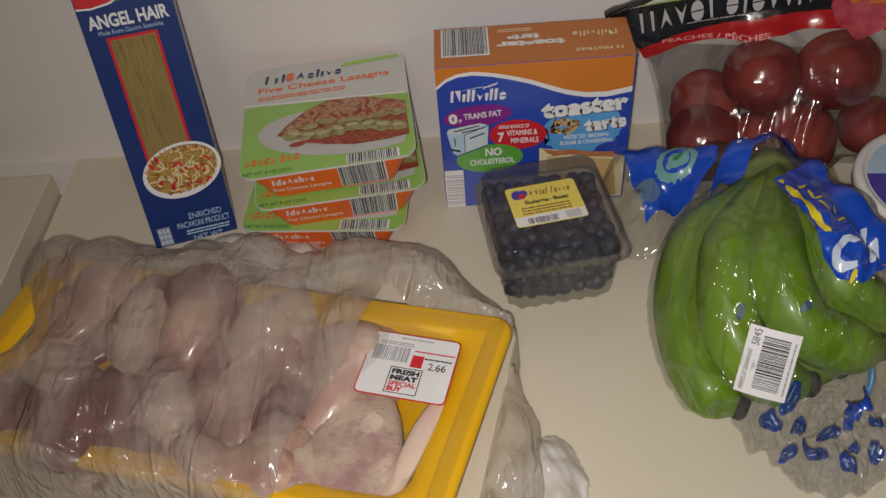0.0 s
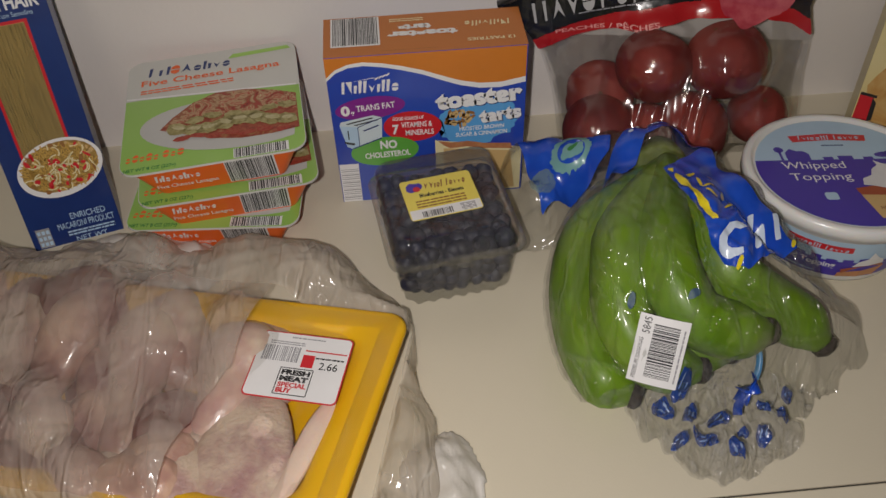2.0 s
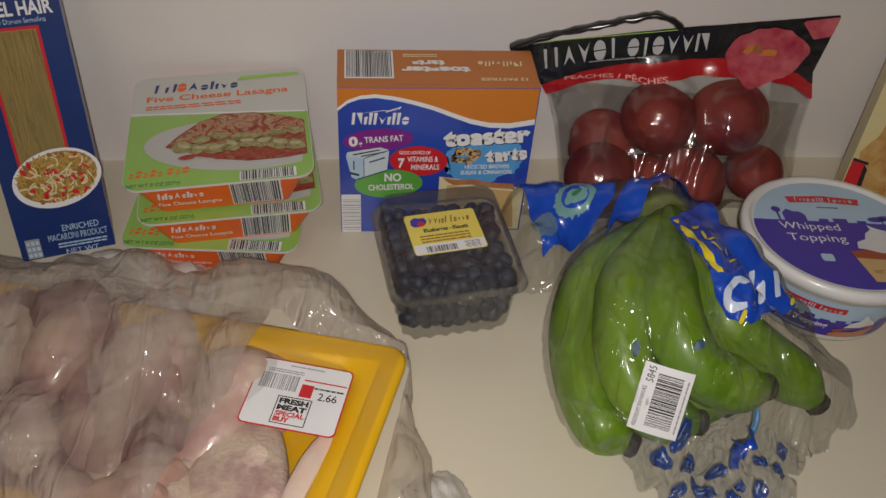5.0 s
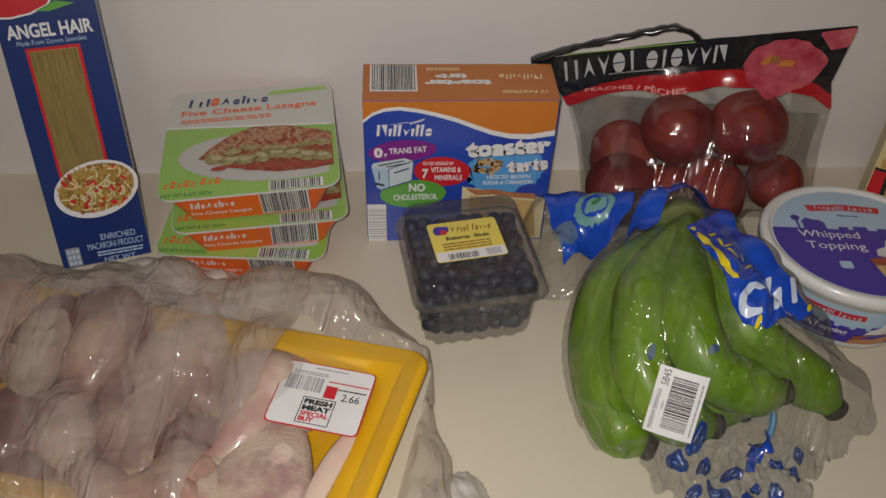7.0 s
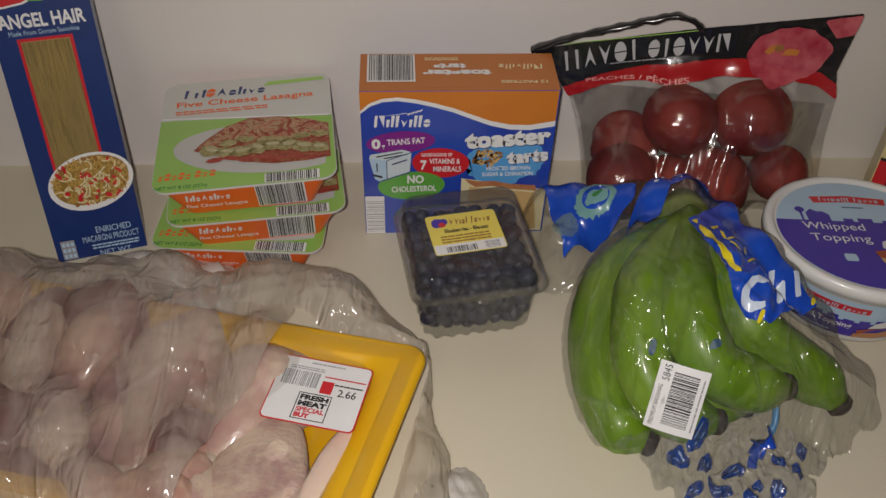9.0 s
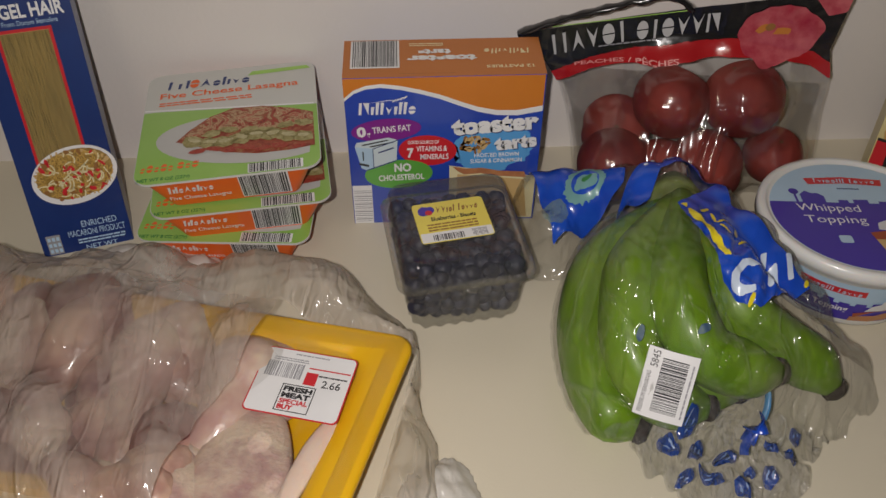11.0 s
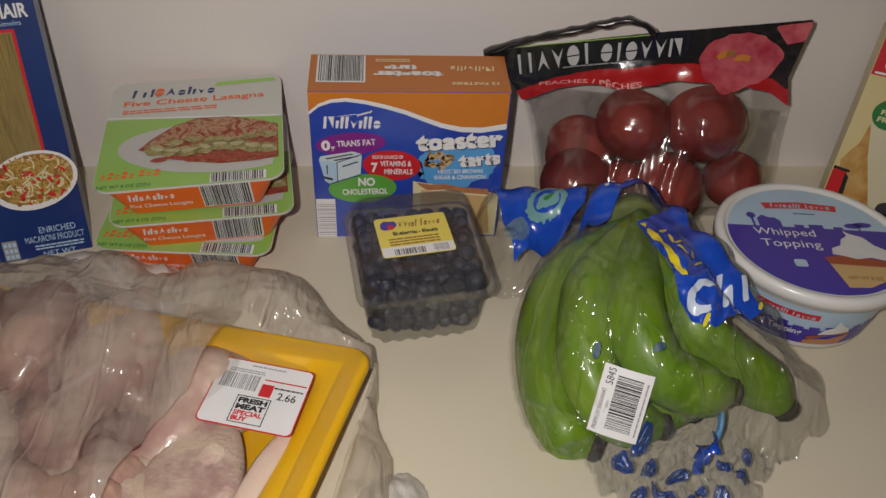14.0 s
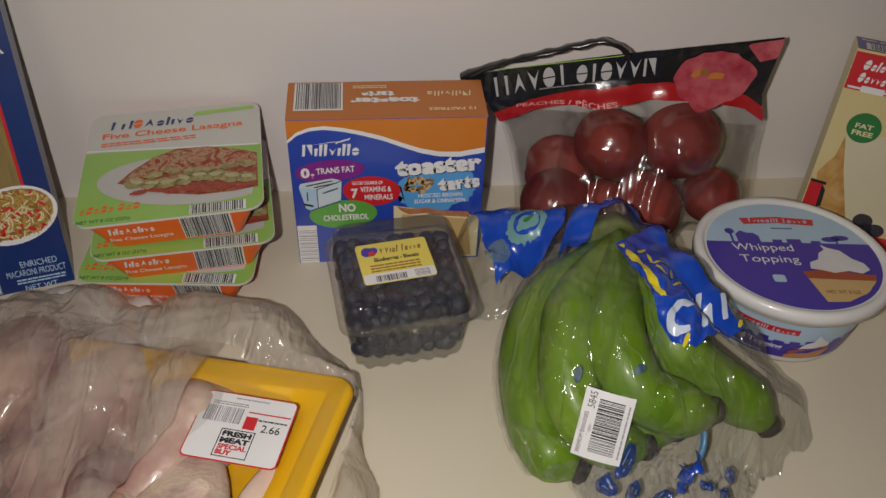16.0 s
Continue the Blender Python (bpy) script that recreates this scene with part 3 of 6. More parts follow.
food_bits("noodle_shade", pdish, F, [I_BROWN, I_TAN], pasta_box, 60, 0.0020, 0.0022, 7)
noodles("noodle_strand", 0.0426, 0.0718, 0.0325, 0.0226, 150, F, mat("golden_ink", (0.56, 0.36, 0.09), 0.4, (0.50, 0.30, 0.06), 200, 0.8), pasta_box, 0.0025, 8)
noodles("noodle_strand", 0.0426, 0.0718, 0.0320, 0.0222, 40, F, I_CREAM, pasta_box, 0.0026, 9)
food_bits("garnish", pdish, F, [I_RED, I_BROWN, I_RED], pasta_box, 44, 0.0026, 0.0028, 12)
words("ANGEL HAIR", 0.0060, 0.2025, 0.0630, 0.0110, F, I_WHITE, pasta_box, 0.0005, 0.03)
words("Made From Durum Semolina", 0.0115, 0.1970, 0.0510, 0.0038, F, I_PALE, pasta_box, 0.0005)
area("brand_banner", [(0.001, 0.2450), (0.001, 0.2205), (0.012, 0.2195), (0.026, 0.2215), (0.040, 0.2270), (0.052, 0.2450)], F, I_RED, pasta_box, 0.0004)
area("banner_rim", [(0.001, 0.2207), (0.001, 0.2193), (0.012, 0.2182), (0.027, 0.2203), (0.041, 0.2260), (0.054, 0.2450), (0.052, 0.2450), (0.040, 0.2272), (0.026, 0.2217), (0.012, 0.2197)], F, I_WHITE, pasta_box, 0.0005)
area("leaf_print", [(0.030, 0.2225), (0.040, 0.2215), (0.060, 0.2260), (0.046, 0.2290)], F, I_GREEN, pasta_box, 0.0006)
words("ENRICHED", 0.0360, 0.0225, 0.0290, 0.0058, F, I_PALE, pasta_box, 0.0005)
words("MACARONI PRODUCT", 0.0235, 0.0145, 0.0470, 0.0060, F, I_PALE, pasta_box, 0.0005)
bars("small_print", 0.0300, 0.0070, 0.0690, 0.0125, 2, F, I_PALE, pasta_box, 0.0005, 9, True)
words("NET WT", 0.0350, 0.0008, 0.0260, 0.0045, F, I_PALE, pasta_box, 0.0005)
area("badge", quad(0.0050, 0.0015, 0.0165, 0.0195), F, I_GREY, pasta_box, 0.0004)
many("badge_grid", [quad(0.0060 + 0.0036 * i, 0.003 + 0.0055 * j, 0.0085 + 0.0036 * i, 0.0065 + 0.0055 * j) for i in range(3) for j in range(3)], F, I_PALE, pasta_box, 0.0006)

# ---- lasagna trays ----
CW, CD = 0.145, 0.151
M_TRAY = mat("orange_tray_card", (0.86, 0.15, 0.015), 0.4, (0.78, 0.12, 0.012), 20, 0.6, 0.04, 250, coat=0.15)
M_LID = mat("printed_lid_card", (0.60, 0.60, 0.57), 0.35, (0.54, 0.55, 0.50), 14, 0.6, 0.03, 250, coat=0.25)
M_MINT = mat("mint_fade_ink", (0.25, 0.47, 0.07), 0.35, (0.36, 0.55, 0.18), 10, 0.7, coat=0.2)


def food_ink(name, colours, scale, spread=0.5, bend=1.2):
    """A printed dish: a few food colours in uneven patches."""
    m = mat(name, colours[0], 0.4)
    nt = m.node_tree
    co = nt.nodes.new("ShaderNodeTexCoord")
    n = nt.nodes.new("ShaderNodeTexNoise")
    n.inputs["Scale"].default_value, n.inputs["Detail"].default_value, n.inputs["Distortion"].default_value = scale, 4.0, bend
    nt.links.new(co.outputs["Object"], n.inputs["Vector"])
    ramp = nt.nodes.new("ShaderNodeValToRGB")
    ramp.color_ramp.interpolation = "LINEAR"
    k = len(colours)
    while len(ramp.color_ramp.elements) < k:
        ramp.color_ramp.elements.new(0.5)
    for i, c in enumerate(colours):
        ramp.color_ramp.elements[i].position = 0.5 - spread / 2 + spread * i / (k - 1)
        ramp.color_ramp.elements[i].color = (*c, 1)
    nt.links.new(n.outputs["Fac"], ramp.inputs["Fac"])
    nt.links.new(ramp.outputs["Color"], nt.nodes["Principled BSDF"].inputs["Base Color"])
    return m


LAS_SAUCE = food_ink("sauce_ink", ((0.20, 0.020, 0.012), (0.36, 0.05, 0.03), (0.26, 0.10, 0.05)), 220)
LAS_CHEESE = food_ink("cheese_ink", ((0.12, 0.09, 0.025), (0.30, 0.26, 0.10), (0.44, 0.40, 0.20)), 160)
LAS_PALE = food_ink("pale_cheese_ink", ((0.34, 0.30, 0.13), (0.55, 0.50, 0.32)), 200)
LAS_TOP = food_ink("topping_ink", ((0.12, 0.020, 0.012), (0.34, 0.035, 0.022), (0.26, 0.09, 0.04), (0.46, 0.32, 0.18), (0.36, 0.05, 0.03), (0.50, 0.40, 0.24)), 75, 0.40, 2.2)


def lasagna(place, turn):
    t = thing("lasagna_tray", "frozen lasagna in an orange tray under a printed card lid", "frozen meal", place, turn, group="stack of lasagna trays")
    h, c = 0.032, CW / 2
    body = loft([rrect(0.104, 0.126, 0.008, 0.0, 5, c, CD / 2), rrect(0.130, 0.148, 0.008, h, 5, c, CD / 2)])
    part("tray", body, M_TRAY, t, "bright orange tapered tray")
    lid = loft([rrect(CW, CD, 0.013, h, 6, c, CD / 2), rrect(CW, CD, 0.013, h + 0.0016, 6, c, CD / 2)])
    lid = part("lid", lid, M_LID, t, "card lid printed with a plate of lasagna")
    L = top(0, 0, h + 0.0016)
    g = [(u, v) for u, v, _ in rrect(CW - 0.001, CD - 0.001, 0.013, 0, 6, c, CD / 2)]
    area("green_field", [(u, min(v, 0.095 - 0.10 * max(u - 0.02, 0) ** 1.0 * 0.9)) for u, v in g], L, M_MINT, t, 0.0002)
    area("white_field", [(0.001, 0.097), (0.142, 0.084), (0.142, 0.086), (0.001, 0.099)], L, I_WHITE, t, 0.0003)
    many("top_stripe", [[(0.086, 0.1370), (0.141, 0.1395), (0.138, 0.1445), (0.090, 0.1430)]], L, I_LIME, t, 0.0003)
    mark(0.0130, 0.1265, 0.0240, 0.0120, L, I_NAVY, t, 0.0004, forms="Lil", stroke=0.2)
    mark(0.0440, 0.1265, 0.0440, 0.0120, L, I_NAVY, t, 0.0004, forms="Aolivo", stroke=0.2)
    mark(0.0345, 0.1265, 0.0105, 0.0120, L, I_HOT, t, 0.0006, name="brand_spot", forms="O", stroke=0.26)
    words("Five Cheese Lasagna", 0.0120, 0.1110, 0.1180, 0.0105, L, I_HOT, t, 0.0005, 0.015, turn=0.6)
    bars("small_print", 0.0120, 0.1020, 0.0900, 0.1085, 2, L, I_HOT, t, 0.0004, 4, True)
    area("plate_print", [(u, v) for u, v in oval(0.087, 0.0470, 0.0735, 0.0330, -6) if u < 0.1425], L, I_PLATE, t, 0.0005)
    dish = [(0.030, 0.0500), (0.040, 0.0640), (0.056, 0.0800), (0.075, 0.0890), (0.100, 0.0880), (0.125, 0.0800), (0.141, 0.0720), (0.141, 0.0270), (0.120, 0.0240), (0.095, 0.0240), (0.070, 0.0300), (0.050, 0.0400)]
    area("food_print", dish, L, food_ink("lasagna_ink", ((0.16, 0.02, 0.012), (0.30, 0.06, 0.03), (0.38, 0.22, 0.10)), 120), t, 0.0007)
    area("upper_print", [(0.034, 0.0530), (0.046, 0.0690), (0.058, 0.0800), (0.076, 0.0880), (0.100, 0.0870), (0.125, 0.0795), (0.1408, 0.0715), (0.1408, 0.0510), (0.118, 0.0560), (0.095, 0.0540), (0.070, 0.0590), (0.050, 0.0560)], L, LAS_TOP, t, 0.0009)
    folds = [oval(0.044 + 0.0125 * k, 0.0475 - 0.0035 * math.sin(k * 1.1) - 0.0006 * k, 0.0092, 0.0074, -25 + 14 * (k % 3), 14, 0.16, k) for k in range(8)]
    folds += [oval(0.058 + 0.0150 * k, 0.0560 + 0.0030 * math.sin(k * 1.7), 0.0080, 0.0046, 12 - 22 * (k % 2), 14, 0.2, k + 3) for k in range(6)]
    tagged(many("pasta_fold", folds, L, LAS_CHEESE, t, 0.0011), kind="stuff")
    tagged(many("pasta_rim", [oval(0.045 + 0.0125 * k, 0.0490 - 0.0035 * math.sin(k * 1.1) - 0.0006 * k, 0.0055, 0.0026, -20 + 14 * (k % 3), 12, 0.2, k) for k in range(8)], L, LAS_PALE, t, 0.0013), kind="stuff")
    tagged(many("sauce_drip", [oval(0.048 + 0.0130 * k, 0.0345 - 0.0012 * k + 0.002 * (k % 2), 0.0070, 0.0032, 10 - 20 * (k % 2), 12, 0.2, k) for k in range(7)], L, LAS_SAUCE, t, 0.0013), kind="stuff")
    mark(0.0040, 0.0150, 0.0260, 0.0085, L, I_HOT, t, 0.0005, name="red_mark", forms="oOoOo", stroke=0.4)
    mark(0.0320, 0.0160, 0.0180, 0.0080, L, I_HOT, t, 0.0005, name="red_mark", forms="OoO", stroke=0.4)
    words("NET WT 8 OZ (227g)", 0.0035, 0.0025, 0.0400, 0.0052, L, I_DKGREEN, t, 0.0005, 0.02)
    area("lid_code", quad(0.0880, 0.0010, 0.1310, 0.0120), L, I_WHITE, t, 0.0007)
    bars("lid_barcode", 0.0890, 0.0012, 0.1300, 0.0118, 26, L, I_BLACK, t, 0.0009, 6)
    # the sloping front of the tray
    def slope(u, v, l):
        k = v / h
        y = CD / 2 - (0.0630 + 0.0110 * k)
        return Vector((u, y - l, v))
    area("front_code", quad(0.0790, 0.002, 0.1180, 0.0310), slope, I_WHITE, t, 0.0003)
    bars("front_barcode", 0.0800, 0.003, 0.1170, 0.0308, 26, slope, I_BLACK, t, 0.0006, 7)
    mark(0.0230, 0.0180, 0.0360, 0.0085, slope, I_WHITE, t, 0.0005, forms="LiloAolivo", stroke=0.2)
    words("Five Cheese Lasagna", 0.0230, 0.0070, 0.0480, 0.0065, slope, I_WHITE, t, 0.0005, 0.01)
    return t


first = lasagna((-0.2645, 0.7110, 0.0), -4)
copy_thing(first, pose(-0.2415, 0.6985, 0.0337, 0, 0, 7))
copy_thing(first, pose(-0.2455, 0.6985, 0.0680, 0.6, -2.0, 5.5))

# ---- blueberry clamshell ----
M_CLAM = film("clamshell_plastic", 0.02, 0.07, (0.75, 0.73, 0.64), 0.07, 0.12, 40, 1.5, gloss=0.16)
M_BERRY = mat("blueberry_skin", (0.011, 0.011, 0.022), 0.5, (0.050, 0.056, 0.095), 90, 0.8, 0.15, 500)
M_CLAMLID = film("clamshell_lid", 0.08, 0.19, (0.24, 0.24, 0.26), 0.09, 0.12, 30, 1.5, gloss=0.18)
M_RIM = film("clamshell_rim", 0.12, 0.28, (0.52, 0.49, 0.40), 0.08, 0.15, 40, 1.5, gloss=0.25)
clam = thing("berry_clamshell", "clear plastic clamshell full of blueberries with a yellow label", "berry box", (0.0010, 0.6870, 0.0), 8)


def shell(loops):
    return loft(loops, True, False)


def ribbed(w, d, r, z, depth, n=10):
    """A rounded rectangle whose sides are fluted."""
    pts = []
    base = rrect(w, d, r, z, n)
    for k, p in enumerate(base):
        pts.append(p)
    dense = []
    for a, b in zip(pts, pts[1:] + pts[:1]):
        va, vb = Vector(a), Vector(b)
        steps = max(1, int((vb - va).length / 0.0022))
        for i in range(steps):
            dense.append(va.lerp(vb, i / steps))
    out = []
    s = 0.0
    for i, p in enumerate(dense):
        s += (p - dense[i - 1]).length if i else 0
        k = 0.5 + 0.5 * math.cos(s / 0.0125 * math.tau)
        q = Vector((p.x, p.y, 0))
        out.append(p - q.normalized() * depth * k)
    return out


def same_count(loops):
    n = min(len(l) for l in loops)
    return [[l[int(i * len(l) / n)] for i in range(n)] for l in loops]


RW, RD = 0.108, 0.112
part("base", shell(same_count([ribbed(RW - 0.020, RD - 0.012, 0.014, 0.0008, 0.0030), ribbed(RW - 0.016, RD - 0.008, 0.015, 0.006, 0.0040), ribbed(RW - 0.010, RD - 0.006, 0.015, 0.042, 0.0028), ribbed(RW - 0.008, RD - 0.006, 0.014, 0.048, 0.0)])), M_CLAM, clam, "fluted clear base", True)
part("rim", loft([rrect(RW - 0.009, RD - 0.009, 0.012, 0.0480), rrect(RW + 0.001, RD + 0.001, 0.012, 0.0480), rrect(RW + 0.002, RD + 0.002, 0.012, 0.0500), rrect(RW + 0.001, RD + 0.001, 0.012, 0.0520), rrect(RW - 0.007, RD - 0.007, 0.012, 0.0525)], False, False), M_RIM, clam, "clear rolled rim", True)
part("lid", loft([rrect(RW - 0.007, RD - 0.007, 0.012, 0.0525), rrect(RW - 0.010, RD - 0.010, 0.012, 0.0670), rrect(RW - 0.013, RD - 0.013, 0.012, 0.0705), rrect(RW - 0.019, RD - 0.019, 0.012, 0.0715), rrect(RW - 0.023, RD - 0.023, 0.011, 0.0700), rrect(RW - 0.030, RD - 0.030, 0.010, 0.0695)], False, True), M_CLAMLID, clam, "clear domed lid", True)
part("latch", loft([rrect(0.022, 0.008, 0.004, 0.0490, 4, 0, -RD / 2 - 0.002), rrect(0.022, 0.008, 0.004, 0.0515, 4, 0, -RD / 2 - 0.002)]), M_CLAM, clam, "clear latch tab", True)
label = part("label", loft([rrect(0.058, 0.046, 0.003, 0, 4), rrect(0.058, 0.046, 0.003, 0.0003, 4)]), I_YELLOW, clam, "yellow and white paper label")
label.matrix_basis = pose(-0.0030, -0.0015, 0.0704, 0, 0, 2)
LT = lambda u, v, l: Vector((u - 0.029, v - 0.023, 0.0003 + l))
area("white_strip", quad(0.0008, 0.0006, 0.0572, 0.0110), LT, I_WHITE, label, 0.0002)
bars("barcode", 0.0100, 0.0015, 0.0340, 0.0080, 18, LT, I_BLACK, label, 0.0004, 3)
many("square_code", [quad(0.041 + 0.0015 * i, 0.0015 + 0.0013 * j, 0.0422 + 0.0015 * i, 0.0026 + 0.0013 * j) for i in range(8) for j in range(6) if (i * 7 + j * 5 + i * j) % 3], LT, I_GREY, label, 0.0004)
mark(0.0170, 0.0325, 0.0350, 0.0080, LT, I_BROWN, label, 0.0003, lean=0.2, forms="VViol Lovvo", stroke=0.13)
area("brand_flower", oval(0.0100, 0.0365, 0.0065, 0.0055, 20, 16, 0.15, 2), LT, I_VIOLET, label, 0.0003)
area("brand_dot", oval(0.0120, 0.0340, 0.0030, 0.0030, 0, 12), LT, I_RED, label, 0.0005)
words("Blueberries - Bleuets", 0.0125, 0.0240, 0.0360, 0.0046, LT, I_BLACK, label, 0.0003, 0.03)
bars("small_print", 0.0080, 0.0120, 0.0480, 0.0215, 3, LT, I_BROWN, label, 0.0003, 8, True)


def berry_mesh():
    bm = bmesh.new()
    r = 0.0072
    loops = []
    for k in range(7):
        a = -math.pi / 2 + (k + 0.4) / 7.4 * math.pi
        loops.append(ring(r * math.cos(a), r * math.sin(a) * 0.88, 10))
    loops.append(ring(0.0030, r * 0.92, 10))
    loops.append(ring(0.0016, r * 0.72, 10))
    bm = loft(loops)
    me = bpy.data.meshes.new("blueberry")
    bm.to_mesh(me)
    bm.free()
    me.materials.append(M_BERRY)
    for p in me.polygons:
        p.use_smooth = True
    return me


berry = berry_mesh()
rnd = random.Random(5)
for layer, (w, z) in enumerate(((0.086, 0.0085), (0.091, 0.0200), (0.094, 0.0315), (0.097, 0.0420), (0.097, 0.0490))):
    n = 8
    for i in range(n):
        for j in range(n):
            edge = i in (0, n - 1) or j in (0, n - 1)
            if layer < 3 and not edge:
                continue
            u, v = (i / (n - 1) - 0.5) * (w - 0.0150), (j / (n - 1) - 0.5) * (w - 0.0080)
            p = pose(0.0010, 0.6870, 0, 0, 0, 8) @ Vector((u * 0.97 + rnd.uniform(-1, 1) * (0.0038 if layer > 2 else 0.0022), v * 0.97 + rnd.uniform(-1, 1) * (0.0038 if layer > 2 else 0.0022), z + rnd.uniform(-1, 1) * (0.0030 if layer == 4 else 0.0016)))
            b = new("blueberry", berry)
            b.matrix_world = pose(*p, rnd.uniform(-70, 70), rnd.uniform(-70, 70), rnd.uniform(0, 360)) @ Matrix.Scale(rnd.uniform(0.85, 1.22), 4)
            tagged(b, "dark blue ripe blueberry with a pale bloom", "blueberry", "blueberries in the clamshell")

# ---- whipped topping tub ----
tub = thing("topping_tub", "white plastic tub of whipped topping with a blue printed lid", "food tub", (0.3215, 0.6720, 0.0035), -5, 4)
M_TUB = mat("white_plastic", (0.74, 0.74, 0.72), 0.28, (0.68, 0.68, 0.67), 20, 0.5, 0.03, 200, coat=0.2, sss=0.1)
LR, LZ = 0.0790, 0.0700
part("cup", loft([ring(0.0550, 0.0), ring(0.0585, 0.0015), ring(0.0600, 0.005), ring(0.0710, 0.0600), ring(0.0725, 0.0615)]), M_TUB, tub, "white tapered cup", True)
lidp = part("lid", loft([ring(LR - 0.003, 0.0590), ring(LR, 0.0595), ring(LR, 0.0660), ring(LR - 0.0008, 0.0688), ring(LR - 0.0025, LZ), ring(LR - 0.0055, LZ), ring(LR - 0.0070, LZ - 0.0006), ring(LR - 0.0080, LZ - 0.0022), ring(LR - 0.0095, LZ - 0.0024)]), M_TUB, tub, "white lid with a printed picture", True)
D = top(0, 0, LZ - 0.0022)
PR = 0.0690
disc = oval(0, 0, PR, PR, 0, 64)
area("sky_print", [p for p in disc], D, I_PALE, lidp, 0.0002)
hz = 0.014
low = [(math.cos(a) * PR, math.sin(a) * PR) for a in [math.pi - math.asin(hz / PR) + k / 40 * (math.pi + 2 * math.asin(hz / PR)) for k in range(41)]]
area("blue_print", low, D, I_VIOLET, lidp, 0.0004)
many("farm_print", [[(-0.041, 0.0135), (-0.041, 0.024), (-0.036, 0.029), (-0.031, 0.026), (-0.026, 0.026), (-0.022, 0.022), (-0.022, 0.0135)], oval(-0.045, 0.028, 0.004, 0.004, 0, 14), quad(-0.046, 0.013, -0.044, 0.028), quad(-0.012, 0.0135, -0.004, 0.0175), quad(0.000, 0.0135, 0.012, 0.0185), quad(0.020, 0.0135, 0.028, 0.0168), oval(0.038, 0.0195, 0.008, 0.0035, 4, 16), oval(0.046, 0.0215, 0.008, 0.0035, 4, 16), quad(0.041, 0.013, 0.0425, 0.019)], D, I_VIOLET, lidp, 0.0006)
area("red_banner", [(-0.030, 0.0385), (0.0, 0.0410), (0.030, 0.0385), (0.032, 0.0470), (0.0, 0.0500), (-0.032, 0.0470)], D, I_RED, lidp, 0.0005)
mark(-0.0260, 0.0412, 0.0520, 0.0058, D, I_PALE, lidp, 0.0007, forms="Lvioolll Lovvo", stroke=0.18)
bars("small_print", -0.008, 0.0320, 0.010, 0.0350, 1, D, I_NAVY, lidp, 0.0005, 3, True)
words("Whipped", -0.0480, -0.0010, 0.0500, 0.0120, D, I_WHITE, lidp, 0.0008)
words("Topping", -0.0455, -0.0160, 0.0480, 0.0120, D, I_WHITE, lidp, 0.0008)
area("fill_badge", [(u, v) for u, v, _ in rrect(0.010, 0.009, 0.002, 0, 4, -0.0210, -0.0330)], D, I_PALE, lidp, 0.0007)
area("pie_filling", [(0.0000, -0.0240), (0.020, -0.0200), (0.052, -0.0260), (0.0585, -0.0255), (0.0560, -0.0335), (0.030, -0.0330), (0.0020, -0.0320)], D, ink("pumpkin_ink", 0.36, 0.075, 0.03), lidp, 0.0007)
area("pie_side", [(0.0020, -0.0318), (0.030, -0.0328), (0.0560, -0.0333), (0.0440, -0.0480), (0.0250, -0.0590), (0.0080, -0.0600)], D, I_TAN, lidp, 0.0007)
words("NET WT 8 OZ", 0.0110, -0.0500, 0.0270, 0.0040, D, I_BROWN, lidp, 0.0009, 0.02)
area("cream_swirl", [(0.0080, -0.0200), (0.0100, -0.0120), (0.0180, -0.0080), (0.0210, 0.0000), (0.0270, 0.0050), (0.0260, 0.0115), (0.0310, 0.0075), (0.0400, 0.0040), (0.0460, -0.0060), (0.0540, -0.0120), (0.0560, -0.0200), (0.0480, -0.0250), (0.0380, -0.0220), (0.0260, -0.0250), (0.0160, -0.0215)], D, mat("cream_print", (0.74, 0.74, 0.74), 0.4, (0.55, 0.56, 0.58), 70, 0.7), lidp, 0.0009)


def cup_side(u, v, l):
    """Round the cup: u metres along its girth from the front, v up it."""
    k = (v - 0.005) / 0.055
    r = 0.0600 + 0.0110 * k + l
    a = -math.pi / 2 + u / 0.065 + radians(-14)
    return Vector((r * math.cos(a), r * math.sin(a), v))


def band(name, u0, u1, v0, v1, material, lift, parent, n=60):
    bm = bmesh.new()
    a = [bm.verts.new(cup_side(u0 + (u1 - u0) * i / n, v0, lift)) for i in range(n + 1)]
    b = [bm.verts.new(cup_side(u0 + (u1 - u0) * i / n, v1, lift)) for i in range(n + 1)]
    for i in range(n):
        bm.faces.new((a[i], a[i + 1], b[i + 1], b[i]))
    return part(name, bm, material, parent, "", True)


band("sky_band", -0.11, 0.105, 0.0090, 0.0500, I_PALE, 0.0002, tub)
band("blue_band", -0.11, 0.105, 0.0090, 0.0270, I_VIOLET, 0.0005, tub)
many("farm_band", [quad(-0.080 + 0.012 * k, 0.0265, -0.072 + 0.012 * k, 0.0290 + 0.0012 * (k % 3)) for k in range(13)], cup_side, I_VIOLET, tub, 0.0006)
band("red_band", -0.0400, 0.0080, 0.0385, 0.0450, I_RED, 0.0006, tub, 24)
mark(-0.0370, 0.0395, 0.0420, 0.0046, cup_side, I_PALE, tub, 0.0010, forms="Lvioolll Lovvo", stroke=0.18)
words("Whipped Topping", -0.0600, 0.0175, 0.0600, 0.0080, cup_side, I_WHITE, tub, 0.0010, 0.02)
bars("small_print", -0.0420, 0.0110, -0.0150, 0.0140, 1, cup_side, I_PALE, tub, 0.0009, 3, True)
